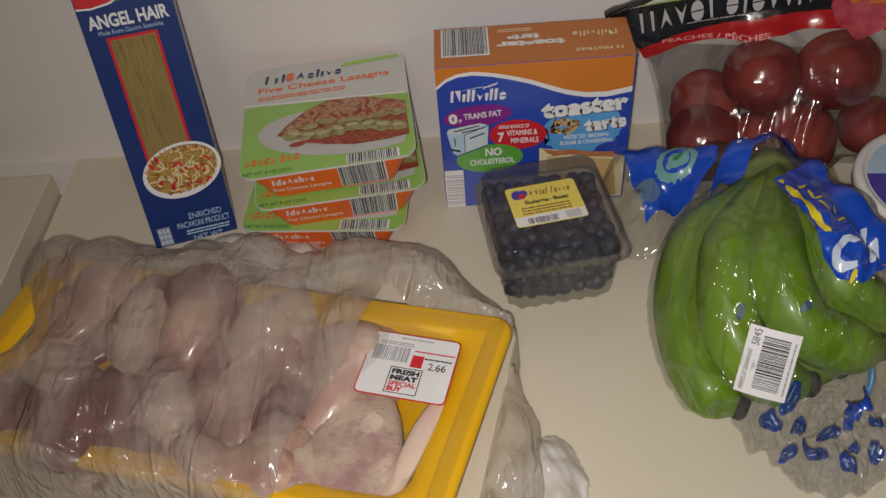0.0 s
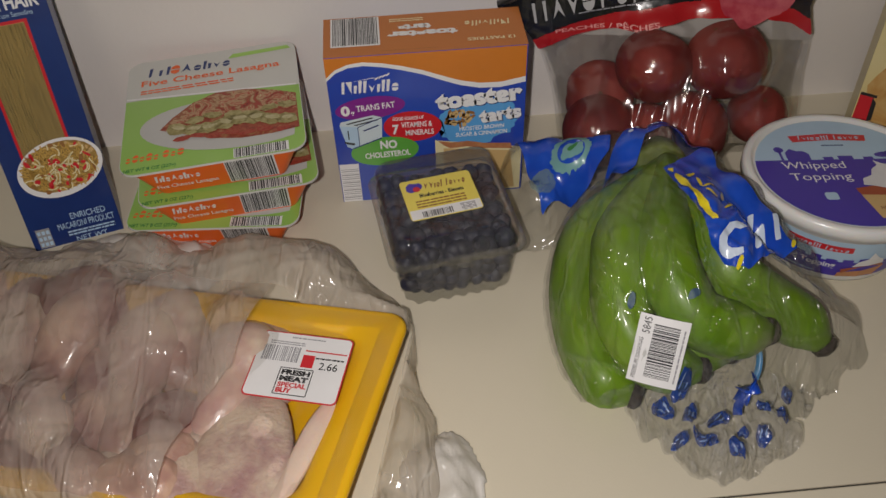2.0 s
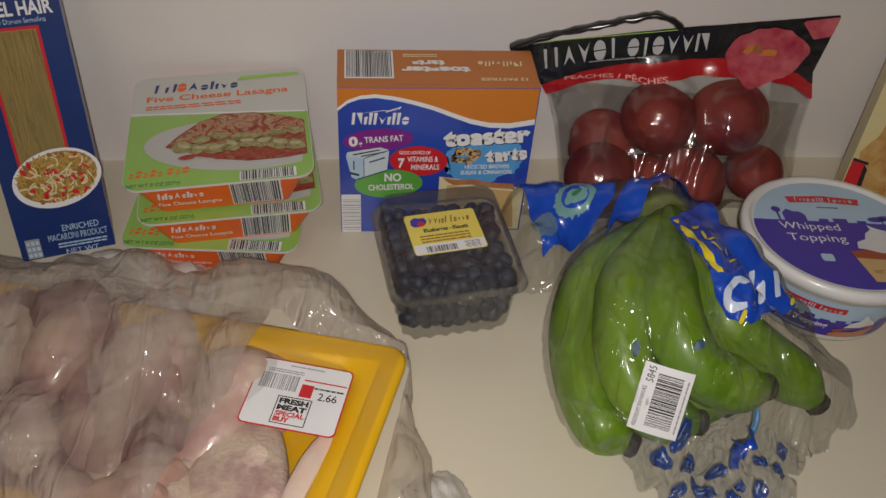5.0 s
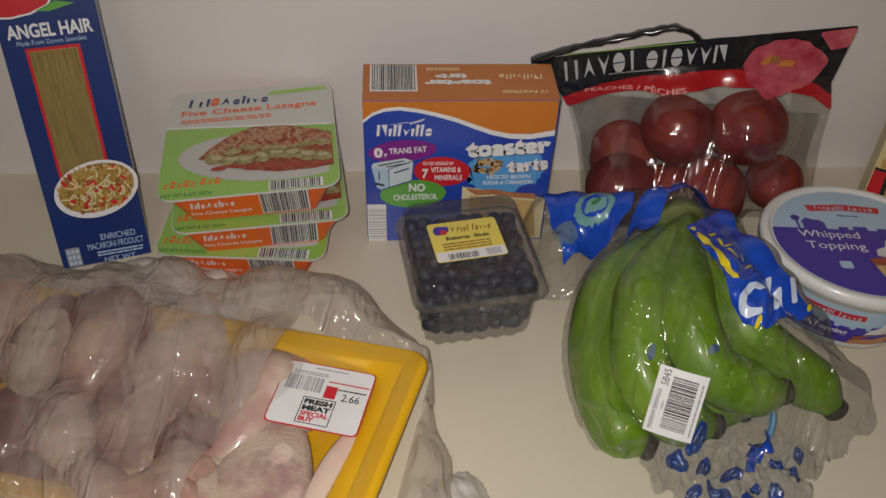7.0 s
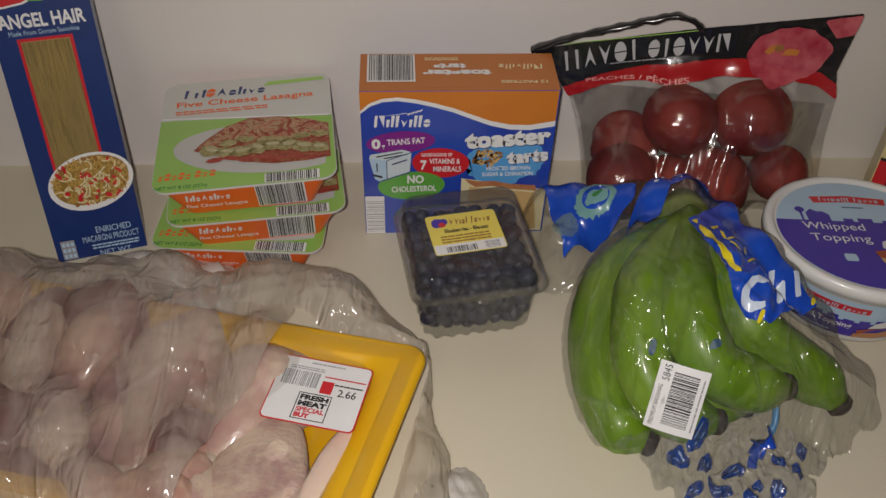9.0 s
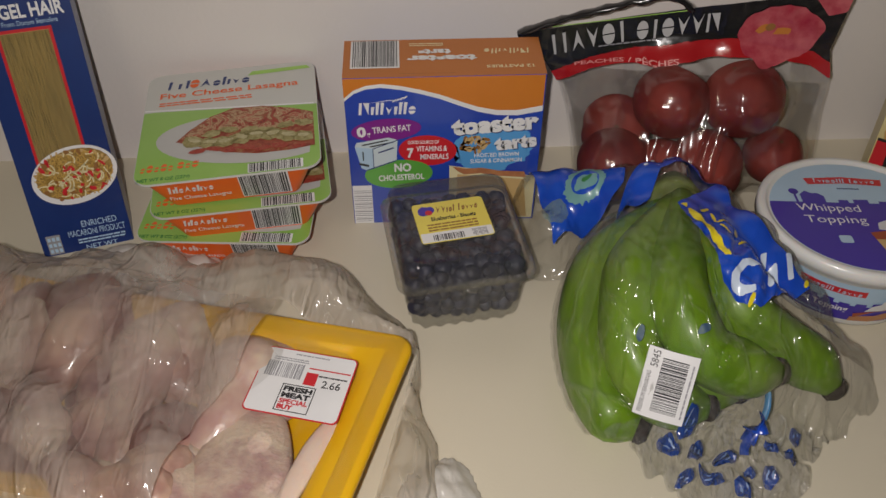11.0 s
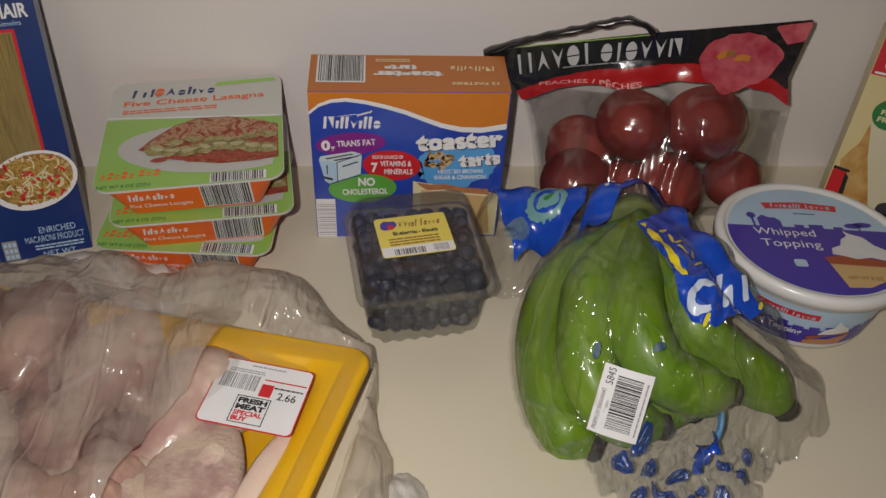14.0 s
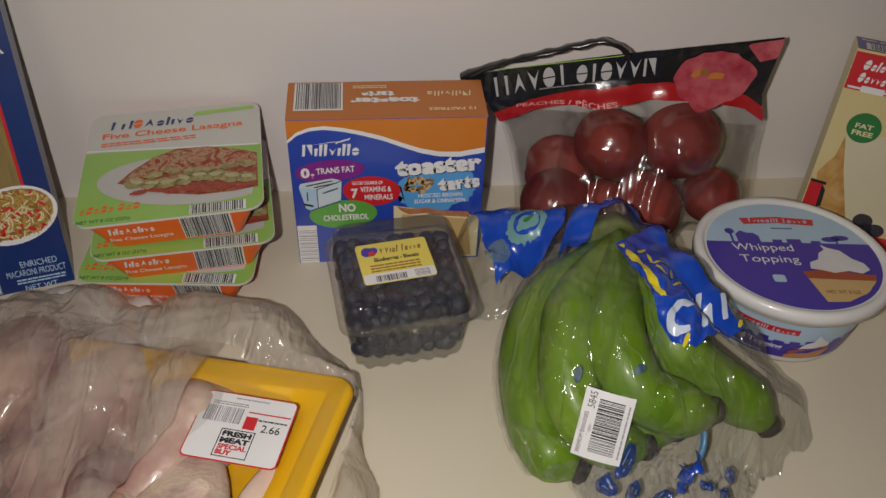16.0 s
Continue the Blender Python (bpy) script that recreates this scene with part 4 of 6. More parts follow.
area("pie_filling", [(0.0050, 0.0190), (0.020, 0.0230), (0.036, 0.0250), (0.0400, 0.0200), (0.0060, 0.0140)], cup_side, ink("pumpkin_side_ink", 0.36, 0.075, 0.03), tub, 0.0012)
area("pie_side", [(0.0040, 0.0145), (0.0220, 0.0170), (0.0395, 0.0205), (0.0340, 0.0105), (0.0200, 0.0095), (0.0030, 0.0092)], cup_side, ink("crust_side_ink", 0.50, 0.22, 0.09), tub, 0.0012)
area("cream_swirl", [(0.0120, 0.0225), (0.0160, 0.0290), (0.0220, 0.0320), (0.0240, 0.0400), (0.0290, 0.0340), (0.0350, 0.0300), (0.0370, 0.0250), (0.0250, 0.0235)], cup_side, I_WHITE, tub, 0.0014)

# ---- angel food cake box ----
cake_box = thing("cake_box", "pale yellow angel food cake mix box leaning back against the wall", "food box", (0.3800, 0.776, 0.0), -27, 12.5)
KW, KD, KH = 0.145, 0.045, 0.186
KF = lambda u, v, l: F(u, v * 0.92, l)
carton(cake_box, KW, KD, KH, mat("cream_carton", (0.62, 0.50, 0.19), 0.4, (0.66, 0.59, 0.34), 8, 0.8, 0.03, 250, coat=0.2))
area("red_corner", [(0.0006, 0.2000), (0.0006, 0.1640), (0.036, 0.1640), (0.040, 0.1660), (0.0405, 0.2000)], KF, I_RED, cake_box, 0.0003)
mark(0.0085, 0.1845, 0.0280, 0.0095, KF, I_WHITE, cake_box, 0.0006, lean=0.2, forms="Oolovo")
mark(0.0075, 0.1722, 0.0280, 0.0095, KF, I_WHITE, cake_box, 0.0006, lean=0.2, forms="Oovvov")
many("rolling_pin", [quad(0.0140, 0.1635, 0.0330, 0.1695), quad(0.0030, 0.1655, 0.0140, 0.1675), quad(0.0330, 0.1655, 0.0420, 0.1675)], KF, I_WHITE, cake_box, 0.0006)
words("Angel", 0.0500, 0.1760, 0.0700, 0.0170, KF, I_NAVY, cake_box, 0.0006, 0.0, shear=0.3)
words("Food", 0.0470, 0.1530, 0.0700, 0.0190, KF, I_NAVY, cake_box, 0.0006, 0.0, shear=0.3)
area("violet_banner", [(0.0620, 0.1400), (0.0600, 0.1290), (0.130, 0.1290), (0.130, 0.1440), (0.0640, 0.1440)], KF, I_VIOLET, cake_box, 0.0005)
words("White", 0.0650, 0.1310, 0.0500, 0.0090, KF, I_WHITE, cake_box, 0.0008, 0.03, shear=0.2)
area("green_disc", oval(0.0280, 0.1300, 0.0142, 0.0150), KF, I_DKGREEN, cake_box, 0.0005)
words("FAT", 0.0205, 0.1290, 0.0150, 0.0050, KF, I_CREAM, cake_box, 0.0007, 0.03)
words("FREE", 0.0195, 0.1220, 0.0175, 0.0050, KF, I_CREAM, cake_box, 0.0007, 0.03)
area("cake_print", [(0.0160, 0.1185), (0.0420, 0.1250), (0.0650, 0.1280), (0.0900, 0.1300), (0.1430, 0.128), (0.1430, 0.0300), (0.0560, 0.0300), (0.0420, 0.0330), (0.0330, 0.0580), (0.0240, 0.0850)], KF, mat("cake_ink", (0.64, 0.60, 0.42), 0.4, (0.58, 0.53, 0.35), 40, 0.6), cake_box, 0.0003)
area("crust_print", [(0.0160, 0.1185), (0.0190, 0.1080), (0.0245, 0.0850), (0.0335, 0.0580), (0.0420, 0.0330), (0.0200, 0.0360), (0.0100, 0.0500), (0.0040, 0.0760), (0.0090, 0.0880), (0.0135, 0.0960)], KF, food_ink("cake_crust_ink", ((0.34, 0.15, 0.035), (0.50, 0.28, 0.08), (0.58, 0.40, 0.16)), 50), cake_box, 0.0005)
area("strawberry_print", [(0.0010, 0.0660), (0.0130, 0.0650), (0.0150, 0.0400), (0.0090, 0.0300), (0.0010, 0.0280)], KF, I_RED, cake_box, 0.0006)
many("shadow_print", [[(0.0010, 0.0690), (0.0150, 0.0680), (0.0150, 0.0650), (0.0010, 0.0660)], [(0.0120, 0.0650), (0.0160, 0.0600), (0.0170, 0.0420), (0.0130, 0.0400)]], KF, I_BLACK, cake_box, 0.0008)
many("berry_print", [oval(0.0560, 0.0370, 0.0085, 0.0080), oval(0.0690, 0.0300, 0.0075, 0.0070), oval(0.0600, 0.0300, 0.006, 0.006)], KF, ink("blackberry_ink", 0.04, 0.035, 0.05), cake_box, 0.0006)
area("red_foot", quad(0.0450, 0.0010, 0.1440, 0.0240), KF, I_RED, cake_box, 0.0005)
KT = top(0, 0, KH)
area("top_panel", quad(0.001, 0.001, KW - 0.001, KD - 0.001), KT, I_VIOLET, cake_box, 0.0002)
area("top_code", quad(0.0080, 0.0030, 0.0620, 0.0260), KT, I_WHITE, cake_box, 0.0004)
bars("top_barcode", 0.0120, 0.0045, 0.0500, 0.0250, 24, KT, I_BLACK, cake_box, 0.0006, 4)
bars("top_strip", 0.0050, 0.0320, 0.1000, 0.0400, 1, KT, I_YELLOW, cake_box, 0.0004, 2, True)

# ---- food can ----
can = thing("food_can", "tin can with a silver and gold label standing on the counter", "can", (0.4720, 0.6500, 0.0))
M_TIN = mat("bare_tin", (0.55, 0.54, 0.52), 0.25, (0.45, 0.44, 0.42), 40, metal=1.0)
CRA = 0.0375
part("body", loft([ring(CRA - 0.001, 0.0), ring(CRA + 0.0008, 0.001), ring(CRA + 0.0008, 0.0025), ring(CRA - 0.0006, 0.004), ring(CRA - 0.0006, 0.106), ring(CRA + 0.0008, 0.1075), ring(CRA + 0.0008, 0.109), ring(CRA - 0.001, 0.110), ring(CRA - 0.0025, 0.1085), ring(CRA - 0.003, 0.106)]), M_TIN, can, "bare metal body with rims", True)
part("label", loft([ring(CRA, 0.006), ring(CRA, 0.103)], False, False), mat("silver_paper", (0.50, 0.50, 0.50), 0.35, (0.30, 0.30, 0.32), 18, 0.8, metal=0.3), can, "silver and gold paper label", True)


def can_side(u, v, l):
    a = radians(205) + u / CRA
    r = CRA + l
    return Vector((r * math.cos(a), r * math.sin(a), v))


area("gold_patch", [(0.004 * i, 0.008) for i in range(10)] + [(0.004 * i, 0.050 - 0.003 * abs(i - 5)) for i in range(9, -1, -1)], can_side, mat("gold_ink", (0.42, 0.28, 0.05), 0.35, (0.3, 0.18, 0.03), 40), can, 0.0004)
for k in range(3):
    area("white_stripe", [(-0.03 + 0.004 * i, 0.020 + 0.024 * k) for i in range(12)] + [(-0.03 + 0.004 * i, 0.029 + 0.024 * k) for i in range(11, -1, -1)], can_side, I_WHITE, can, 0.0003)

# ---- chicken in its tray and bags ----
TRAY = pose(-0.2585, 0.5527, 0, 0, 0, -14.2)
TL, TWD = 0.42, 0.178
M_FOAM = mat("yellow_foam", (0.80, 0.46, 0.008), 0.42, (0.74, 0.40, 0.006), 30, 0.6, 0.10, 900, coat=0.1, sss=0.1)
M_SKIN = mat("chicken_skin", (0.70, 0.47, 0.36), 0.32, (0.26, 0.07, 0.09), 17, 0.95, 0.6, 160, coat=0.3, sss=0.12, contrast=2.0)
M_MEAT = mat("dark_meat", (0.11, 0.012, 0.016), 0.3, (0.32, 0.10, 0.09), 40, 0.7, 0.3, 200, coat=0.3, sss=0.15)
M_FAT = mat("pale_fat", (0.74, 0.60, 0.48), 0.35, (0.66, 0.46, 0.38), 50, 0.6, 0.2, 220, coat=0.2, sss=0.2)
tray = thing("meat_tray", "large yellow foam meat tray under clear film with a label", "meat tray", (-0.2585, 0.5527, 0.0), -14.2)


def bowed(x, y):
    """The tray's end stands askew: how far its points lie off the square plan."""
    return -0.09 * (0.084 - y) * min(max(x / 0.2, 0.0), 1.0) - 0.09 * min(x, 0.0)


foam = loft([rrect(TL - 0.056, TWD - 0.056, 0.018, 0.0005, 8), rrect(TL - 0.050, TWD - 0.050, 0.020, 0.003, 8), rrect(TL - 0.006, TWD - 0.006, 0.016, 0.038, 8), rrect(TL, TWD, 0.016, 0.0410, 8), rrect(TL, TWD, 0.016, 0.0440, 8), rrect(TL - 0.004, TWD - 0.004, 0.016, 0.0462, 8), rrect(TL - 0.012, TWD - 0.012, 0.023, 0.0465, 8), rrect(TL - 0.030, TWD - 0.030, 0.022, 0.0458, 8), rrect(TL - 0.048, TWD - 0.036, 0.020, 0.0446, 8), rrect(TL - 0.064, TWD - 0.044, 0.018, 0.0410, 8), rrect(TL - 0.072, TWD - 0.052, 0.016, 0.034, 8), rrect(TL - 0.078, TWD - 0.078, 0.014, 0.024, 8)])
for w in foam.verts:
    w.co.x += bowed(w.co.x, w.co.y)
part("foam_tray", foam, M_FOAM, tray, "bright yellow foam tray with a rolled rim", True)

drum_balls = []


def drumstick(u, v, z, turn, length, fat, material, roll=0.0, seed=0, flat=0.64):
    """A drumstick lying in the tray: thick meaty end, thin bone end."""
    t = thing("drumstick", "raw chicken drumstick with pale pink skin in the tray", "chicken", TRAY @ Vector((u, v, z)), -14.2 + turn, group="chicken drumsticks")
    prof = (0.40, 0.78, 0.95, 1.0, 0.98, 0.92, 0.83, 0.71, 0.60, 0.52, 0.54, 0.50, 0.25)
    n = len(prof)
    pts = [Vector((0.010 * math.sin(i / n * 3 + seed) + roll * 0.004 * i / n, (i / (n - 1) - 0.42) * -length, -0.012 * (i / n) ** 1.5 + 0.003 * math.sin(i + seed))) for i in range(n)]
    bm = sweep(pts, [fat * p for p in prof], 16, squash=flat)
    for w in bm.verts:
        q = w.co * 38 + Vector((seed * 7.1, seed, 0))
        w.co += w.co.normalized() * (0.0028 * noise.noise(q) + 0.0060 * noise.noise(q * 0.5))
    ob = part("meat", bm, material, t, "", True)
    knob = sweep([pts[-2], pts[-1] + Vector((0, -0.004, 0))], [fat * 0.40, fat * 0.30], 10)
    part("bone_end", knob, M_FAT, t, "pale knuckle end", True)
    m = t.matrix_world
    for p, r in zip(pts, prof):
        w = m @ p
        drum_balls.append((w.x, w.y, w.z, fat * r * (0.9 if flat > 0.6 else 0.45) + 0.0012))
    return t


M_PALESKIN = mat("pale_skin", (0.74, 0.60, 0.47), 0.34, (0.48, 0.27, 0.25), 24, 0.9, 0.4, 200, coat=0.3, sss=0.15, contrast=1.8)
pieces = ((-0.136, 0.046, -14, 0.105, 0.0270, M_SKIN), (-0.080, 0.022, 20, 0.105, 0.0230, M_PALESKIN), (-0.082, 0.070, -50, 0.070, 0.0230, M_MEAT), (-0.023, 0.038, -4, 0.118, 0.0280, M_SKIN),
          (-0.006, -0.042, 17, 0.075, 0.0200, M_PALESKIN), (0.026, 0.022, -4, 0.135, 0.0250, M_PALESKIN), (0.090, 0.024, -9, 0.100, 0.0290, M_PALESKIN), (0.052, -0.058, -75, 0.080, 0.0230, M_SKIN),
          (-0.085, -0.043, -73, 0.100, 0.0300, M_MEAT), (-0.125, -0.022, -59, 0.075, 0.0200, M_PALESKIN), (-0.070, -0.066, 96, 0.100, 0.0200, M_MEAT), (-0.140, -0.056, 80, 0.080, 0.0240, M_MEAT))
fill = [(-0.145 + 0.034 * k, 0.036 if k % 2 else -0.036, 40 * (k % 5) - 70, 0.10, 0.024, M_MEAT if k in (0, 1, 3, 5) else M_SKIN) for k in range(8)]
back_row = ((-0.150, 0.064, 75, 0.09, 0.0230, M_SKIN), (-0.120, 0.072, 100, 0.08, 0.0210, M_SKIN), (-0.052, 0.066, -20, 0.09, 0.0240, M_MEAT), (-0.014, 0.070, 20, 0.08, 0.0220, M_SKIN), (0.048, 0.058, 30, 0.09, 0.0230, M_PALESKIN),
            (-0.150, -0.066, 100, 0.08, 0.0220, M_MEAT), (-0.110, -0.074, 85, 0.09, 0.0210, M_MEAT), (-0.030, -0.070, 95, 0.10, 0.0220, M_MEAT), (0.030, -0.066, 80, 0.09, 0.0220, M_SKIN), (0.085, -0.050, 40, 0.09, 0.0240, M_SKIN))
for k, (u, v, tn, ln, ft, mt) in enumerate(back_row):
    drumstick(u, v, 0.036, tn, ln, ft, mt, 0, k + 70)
M_THIGH = mat("thigh_skin", (0.70, 0.56, 0.44), 0.36, (0.40, 0.22, 0.22), 34, 0.9, 0.6, 330, coat=0.3, sss=0.1, contrast=2.0)


def thigh(u, v, z, turn, a, b2, h, seed):
    """A flat boneless piece with an uneven edge."""
    t = thing("chicken_thigh", "raw flattened chicken thigh with pale lavender pink skin", "chicken", TRAY @ Vector((u, v, z)), -14.2 + turn, group="chicken thighs")
    loops = []
    for k in range(1, 12):
        e = -math.pi / 2 + k / 12 * math.pi
        lp = []
        for i in range(32):
            w = i * math.tau / 32
            q = 1 + 0.16 * noise.noise((math.cos(w) * 1.3, math.sin(w) * 1.3, seed))
            x, y = a * q * math.cos(e) * math.cos(w), b2 * q * math.cos(e) * math.sin(w)
            lp.append((x, y, h * math.sin(e) + 0.0030 * noise.noise((x * 45, y * 45, seed + 3.0)) + 0.0012 * noise.noise((x * 140, y * 90, seed))))
        loops.append(lp)
    part("meat", loft(loops), M_THIGH, t, "", True)
    for k in range(24):
        w, q = k * 2.4, math.sqrt(k / 24) * 0.8
        p = t.matrix_world @ Vector((a * q * math.cos(w), b2 * q * math.sin(w), 0))
        drum_balls.append((p.x, p.y, p.z - 0.012 + h * (1 - 0.5 * q), 0.013))


thigh(0.122, -0.038, 0.036, 8, 0.034, 0.058, 0.010, 1.0)
thigh(0.108, 0.036, 0.035, -20, 0.046, 0.034, 0.012, 2.0)
thigh(0.072, -0.060, 0.036, 30, 0.034, 0.036, 0.013, 3.0)
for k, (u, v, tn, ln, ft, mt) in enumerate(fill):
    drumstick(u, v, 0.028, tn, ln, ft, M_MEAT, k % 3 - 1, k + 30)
    drumstick(u, -v * 0.8, 0.027, tn + 95, ln, ft, M_SKIN, k % 3 - 1, k + 50)
for k, (u, v, tn, ln, ft, mt) in enumerate(pieces):
    drumstick(u, v, 0.040, tn, ln, ft, mt, k % 3 - 1, k)
fatty = thing("fat_strip", "pale strip of chicken fat along the tray wall", "chicken", TRAY @ Vector((0.160, -0.030, 0.038)), -23.0)
part("strip", sweep(catmull([(0.006, 0.05, 0.002), (0.002, 0.02, 0.003), (0.001, -0.02, 0.002), (-0.004, -0.052, 0.001)], 14), [0.003, 0.005, 0.006, 0.007, 0.0075, 0.008, 0.008, 0.008, 0.0075, 0.007, 0.007, 0.006, 0.005, 0.003], 10, squash=0.34), M_FAT, fatty, "", True)

# the clear wrap drawn over the tray
inv = TRAY.inverted()
local_balls = []
for x, y, z, r in drum_balls:
    p = inv @ Vector((x, y, z))
    local_balls.append((p.x, p.y, p.z, r + 0.0008))
gx, gy, gz = heights(local_balls, -TL / 2 + 0.006, TL / 2 - 0.006, -TWD / 2 + 0.006, TWD / 2 - 0.006, 110, 52, 60, 0.040)
for i in range(gx.shape[0]):
    for j in range(gx.shape[1]):
        gz[i, j] = gz[i, j] + 0.0012 * crease(gx[i, j], gy[i, j], 0.03, 2)
edge = np.minimum(TL / 2 - 0.006 - np.abs(gx), TWD / 2 - 0.006 - np.abs(gy))
gz = np.where(edge < 0.012, np.maximum(gz, 0.0472), gz)
gx = gx + np.vectorize(bowed)(gx, gy)
sheet("wrap", gx, gy, gz, np.ones(gx.shape), film("cling_wrap", 0.0, 0.05, (0.74, 0.68, 0.62), 0.09, 0.3, 34, 1.45, 30, 0.14, (1.5, 0.45, 1.0), 30), tray, "clear cling wrap")


LC = (0.1439, 0.0264)
price = part("price_label", loft([rrect(0.066, 0.055, 0.004, 0, 5), rrect(0.066, 0.055, 0.004, 0.0003, 5)]), I_RED, tray, "white price label with a red border")
price.matrix_basis = pose(LC[0], LC[1], 0.0530, 0, 0, -0.5)
PL = lambda u, v, l: Vector((u - 0.033, v - 0.0275, 0.0003 + l))
area("paper", [(u + 0.033, v + 0.0275) for u, v, _ in rrect(0.0642, 0.0532, 0.0035, 0, 5)], PL, I_WHITE, price, 0.0002)
bars("barcode", 0.0050, 0.0300, 0.0310, 0.0430, 18, PL, I_GREY, price, 0.0004, 12)
bars("small_print", 0.0080, 0.0440, 0.0330, 0.0475, 2, PL, I_GREY, price, 0.0004, 13, True)
bars("grade_line", 0.0220, 0.0500, 0.0460, 0.0520, 1, PL, I_GREY, price, 0.0004, 14, True)
bars("weight_line", 0.0430, 0.0345, 0.0630, 0.0370, 1, PL, I_BLACK, price, 0.0004, 15, True)
area("red_rule", quad(0.0345, 0.0405, 0.0640, 0.0416), PL, I_RED, price, 0.0004)
area("red_block", quad(0.0340, 0.0270, 0.0425, 0.0375), PL, I_RED, price, 0.0004)
words("2.66", 0.0470, 0.0265, 0.0130, 0.0062, PL, I_BLACK, price, 0.0005, 0.01)
many("frame", [quad(0.0210, 0.0035, 0.0445, 0.0042), quad(0.0210, 0.0248, 0.0445, 0.0255), quad(0.0210, 0.0042, 0.0217, 0.0248), quad(0.0438, 0.0042, 0.0445, 0.0248)], PL, I_BLACK, price, 0.0004)
words("FRESH", 0.0228, 0.0195, 0.0200, 0.0044, PL, I_BLACK, price, 0.0005, 0.06)
words("MEAT", 0.0228, 0.0143, 0.0200, 0.0044, PL, I_BLACK, price, 0.0005, 0.06)
words("SPECIAL", 0.0228, 0.0095, 0.0200, 0.0040, PL, I_RED, price, 0.0005, 0.04)
words("BUY", 0.0228, 0.0050, 0.0110, 0.0040, PL, I_RED, price, 0.0005, 0.06)

# the milky produce bag round the tray, open at the label's corner
puffs = []
for u, v, z, r in ((-0.174, 0.064, -0.004, 0.032), (-0.142, 0.074, -0.006, 0.046), (-0.100, 0.090, -0.006, 0.046), (-0.055, 0.105, -0.004, 0.046), (-0.020, 0.118, 0.000, 0.044), (0.030, 0.108, -0.004, 0.044), (0.075, 0.112, 0.004, 0.052), (0.115, 0.110, 0.006, 0.052), (0.148, 0.104, 0.000, 0.038), (0.172, 0.094, -0.004, 0.026)):
    p = TRAY @ Vector((u, v, 0))
    puffs.append((p.x, p.y, z, r))
for x, y, z, r in ((-0.066, 0.622, -0.004, 0.024), (-0.066, 0.575, -0.004, 0.024), (-0.066, 0.540, -0.004, 0.024), (-0.052, 0.520, 0.000, 0.029), (-0.050, 0.503, 0.002, 0.031), (-0.052, 0.474, 0.000, 0.034)):
    puffs.append((x, y, z, r))
rim = []
for u, v, _ in rrect(TL, TWD, 0.026, 0, 4):
    p = TRAY @ Vector((max(u, -0.190), v, 0))
    rim.append((p.x, p.y, 0.040, 0.010))
for k in range(30):
    for u, v in ((-0.19 + 0.40 * k / 29, 0.086), (-0.19 + 0.40 * k / 29, -0.086)):
        p = TRAY @ Vector((u, v, 0))
        rim.append((p.x, p.y, 0.040, 0.010))
gx, gy, gz = heights([(x, y, z, r + 0.004) for x, y, z, r in drum_balls] + puffs + rim, -0.462, 0.02, 0.37, 0.76, 230, 186, 40)
gz = eased(gz, 9)
for i in range(gx.shape[0]):
    for j in range(gx.shape[1]):
        x, y = gx[i, j], gy[i, j]
        p = inv @ Vector((x, y, 0))
        k = min(1.0, gz[i, j] / 0.02)
        gz[i, j] += k * (0.0042 * crease(p.x * 1.1 + p.y * 0.6, p.y * 0.4, 0.062, 4) + 0.0020 * crease(p.x * 1.4 + p.y * 0.8, p.y * 0.35 - p.x * 0.2, 0.030, 9) + 0.0016 * crease(p.y * 1.3 - p.x * 0.5, p.x * 0.4, 0.022, 19)) + 0.0050
lu = gx * 0
lv = gx * 0
for i in range(gx.shape[0]):
    for j in range(gx.shape[1]):
        p = inv @ Vector((gx[i, j], gy[i, j], 0))
        lu[i, j], lv[i, j] = p.x, p.y
opening = within(lu, lv, [(0.106, 0.0885), (0.108, 0.060), (0.104, 0.010), (0.088, -0.020), (0.085, -0.12), (0.2110, -0.12), (0.2110, 0.080), (0.202, 0.0885)])
over = np.maximum(gy - EDGE_Y + 0.014, gz - 0.02)
meat_bag = thing("produce_bag", "crumpled milky clear plastic bag pulled over the meat tray", "plastic bag", (0, 0, 0))
M_MILKY = film("milky_bag", 0.14, 0.50, (0.68, 0.595, 0.53), 0.13, 0.60, 34, 1.4, 10, 0.20, (1.6, 0.5, 1.0), 35, folds=15, fold_haze=0.09, fold_bump=0.16, fold_width=0.05)
M_PUFF = film("puffed_bag", 0.30, 0.62, (0.74, 0.67, 0.57), 0.13, 0.60, 34, 1.4, 10, 0.20, (1.6, 0.5, 1.0), 35, folds=15, fold_haze=0.09, fold_bump=0.16, fold_width=0.05)
beside = (lv > 0.082) & (lu > 0.10) | (lu > 0.204)
gz = np.where(beside, np.minimum(gz, 0.036 + 0.9 * np.clip(-opening, 0, 1) + 1.5 * np.clip(0.132 - lu, 0, 1)), gz)
gz = gz - 0.010 * np.clip(1 - gz / 0.045, 0, 1)
hug = np.minimum(np.interp(lv, [0.030, 0.055], [0.27, 0.2160]) - lu, np.interp(gy, [0.520, 0.545], [-0.021, -0.031]) - gx)
gz = np.where(hug < 0.02, np.minimum(gz, 0.004 + 8.0 * np.maximum(hug, 0)), gz)
cut = np.minimum(np.minimum(gz - 0.0015, -opening), np.minimum(over, hug))
on_tray = within(lu, lv, [(u, v) for u, v, _ in rrect(TL, TWD, 0.016, 0, 4)])
sheet("upper_film", gx, gy, gz, np.minimum(cut, on_tray), M_MILKY, meat_bag, "milky film over the meat")
sheet("lower_film", gx, gy, gz, np.minimum(cut, -on_tray), M_PUFF, meat_bag, "puffed milky film round the tray")
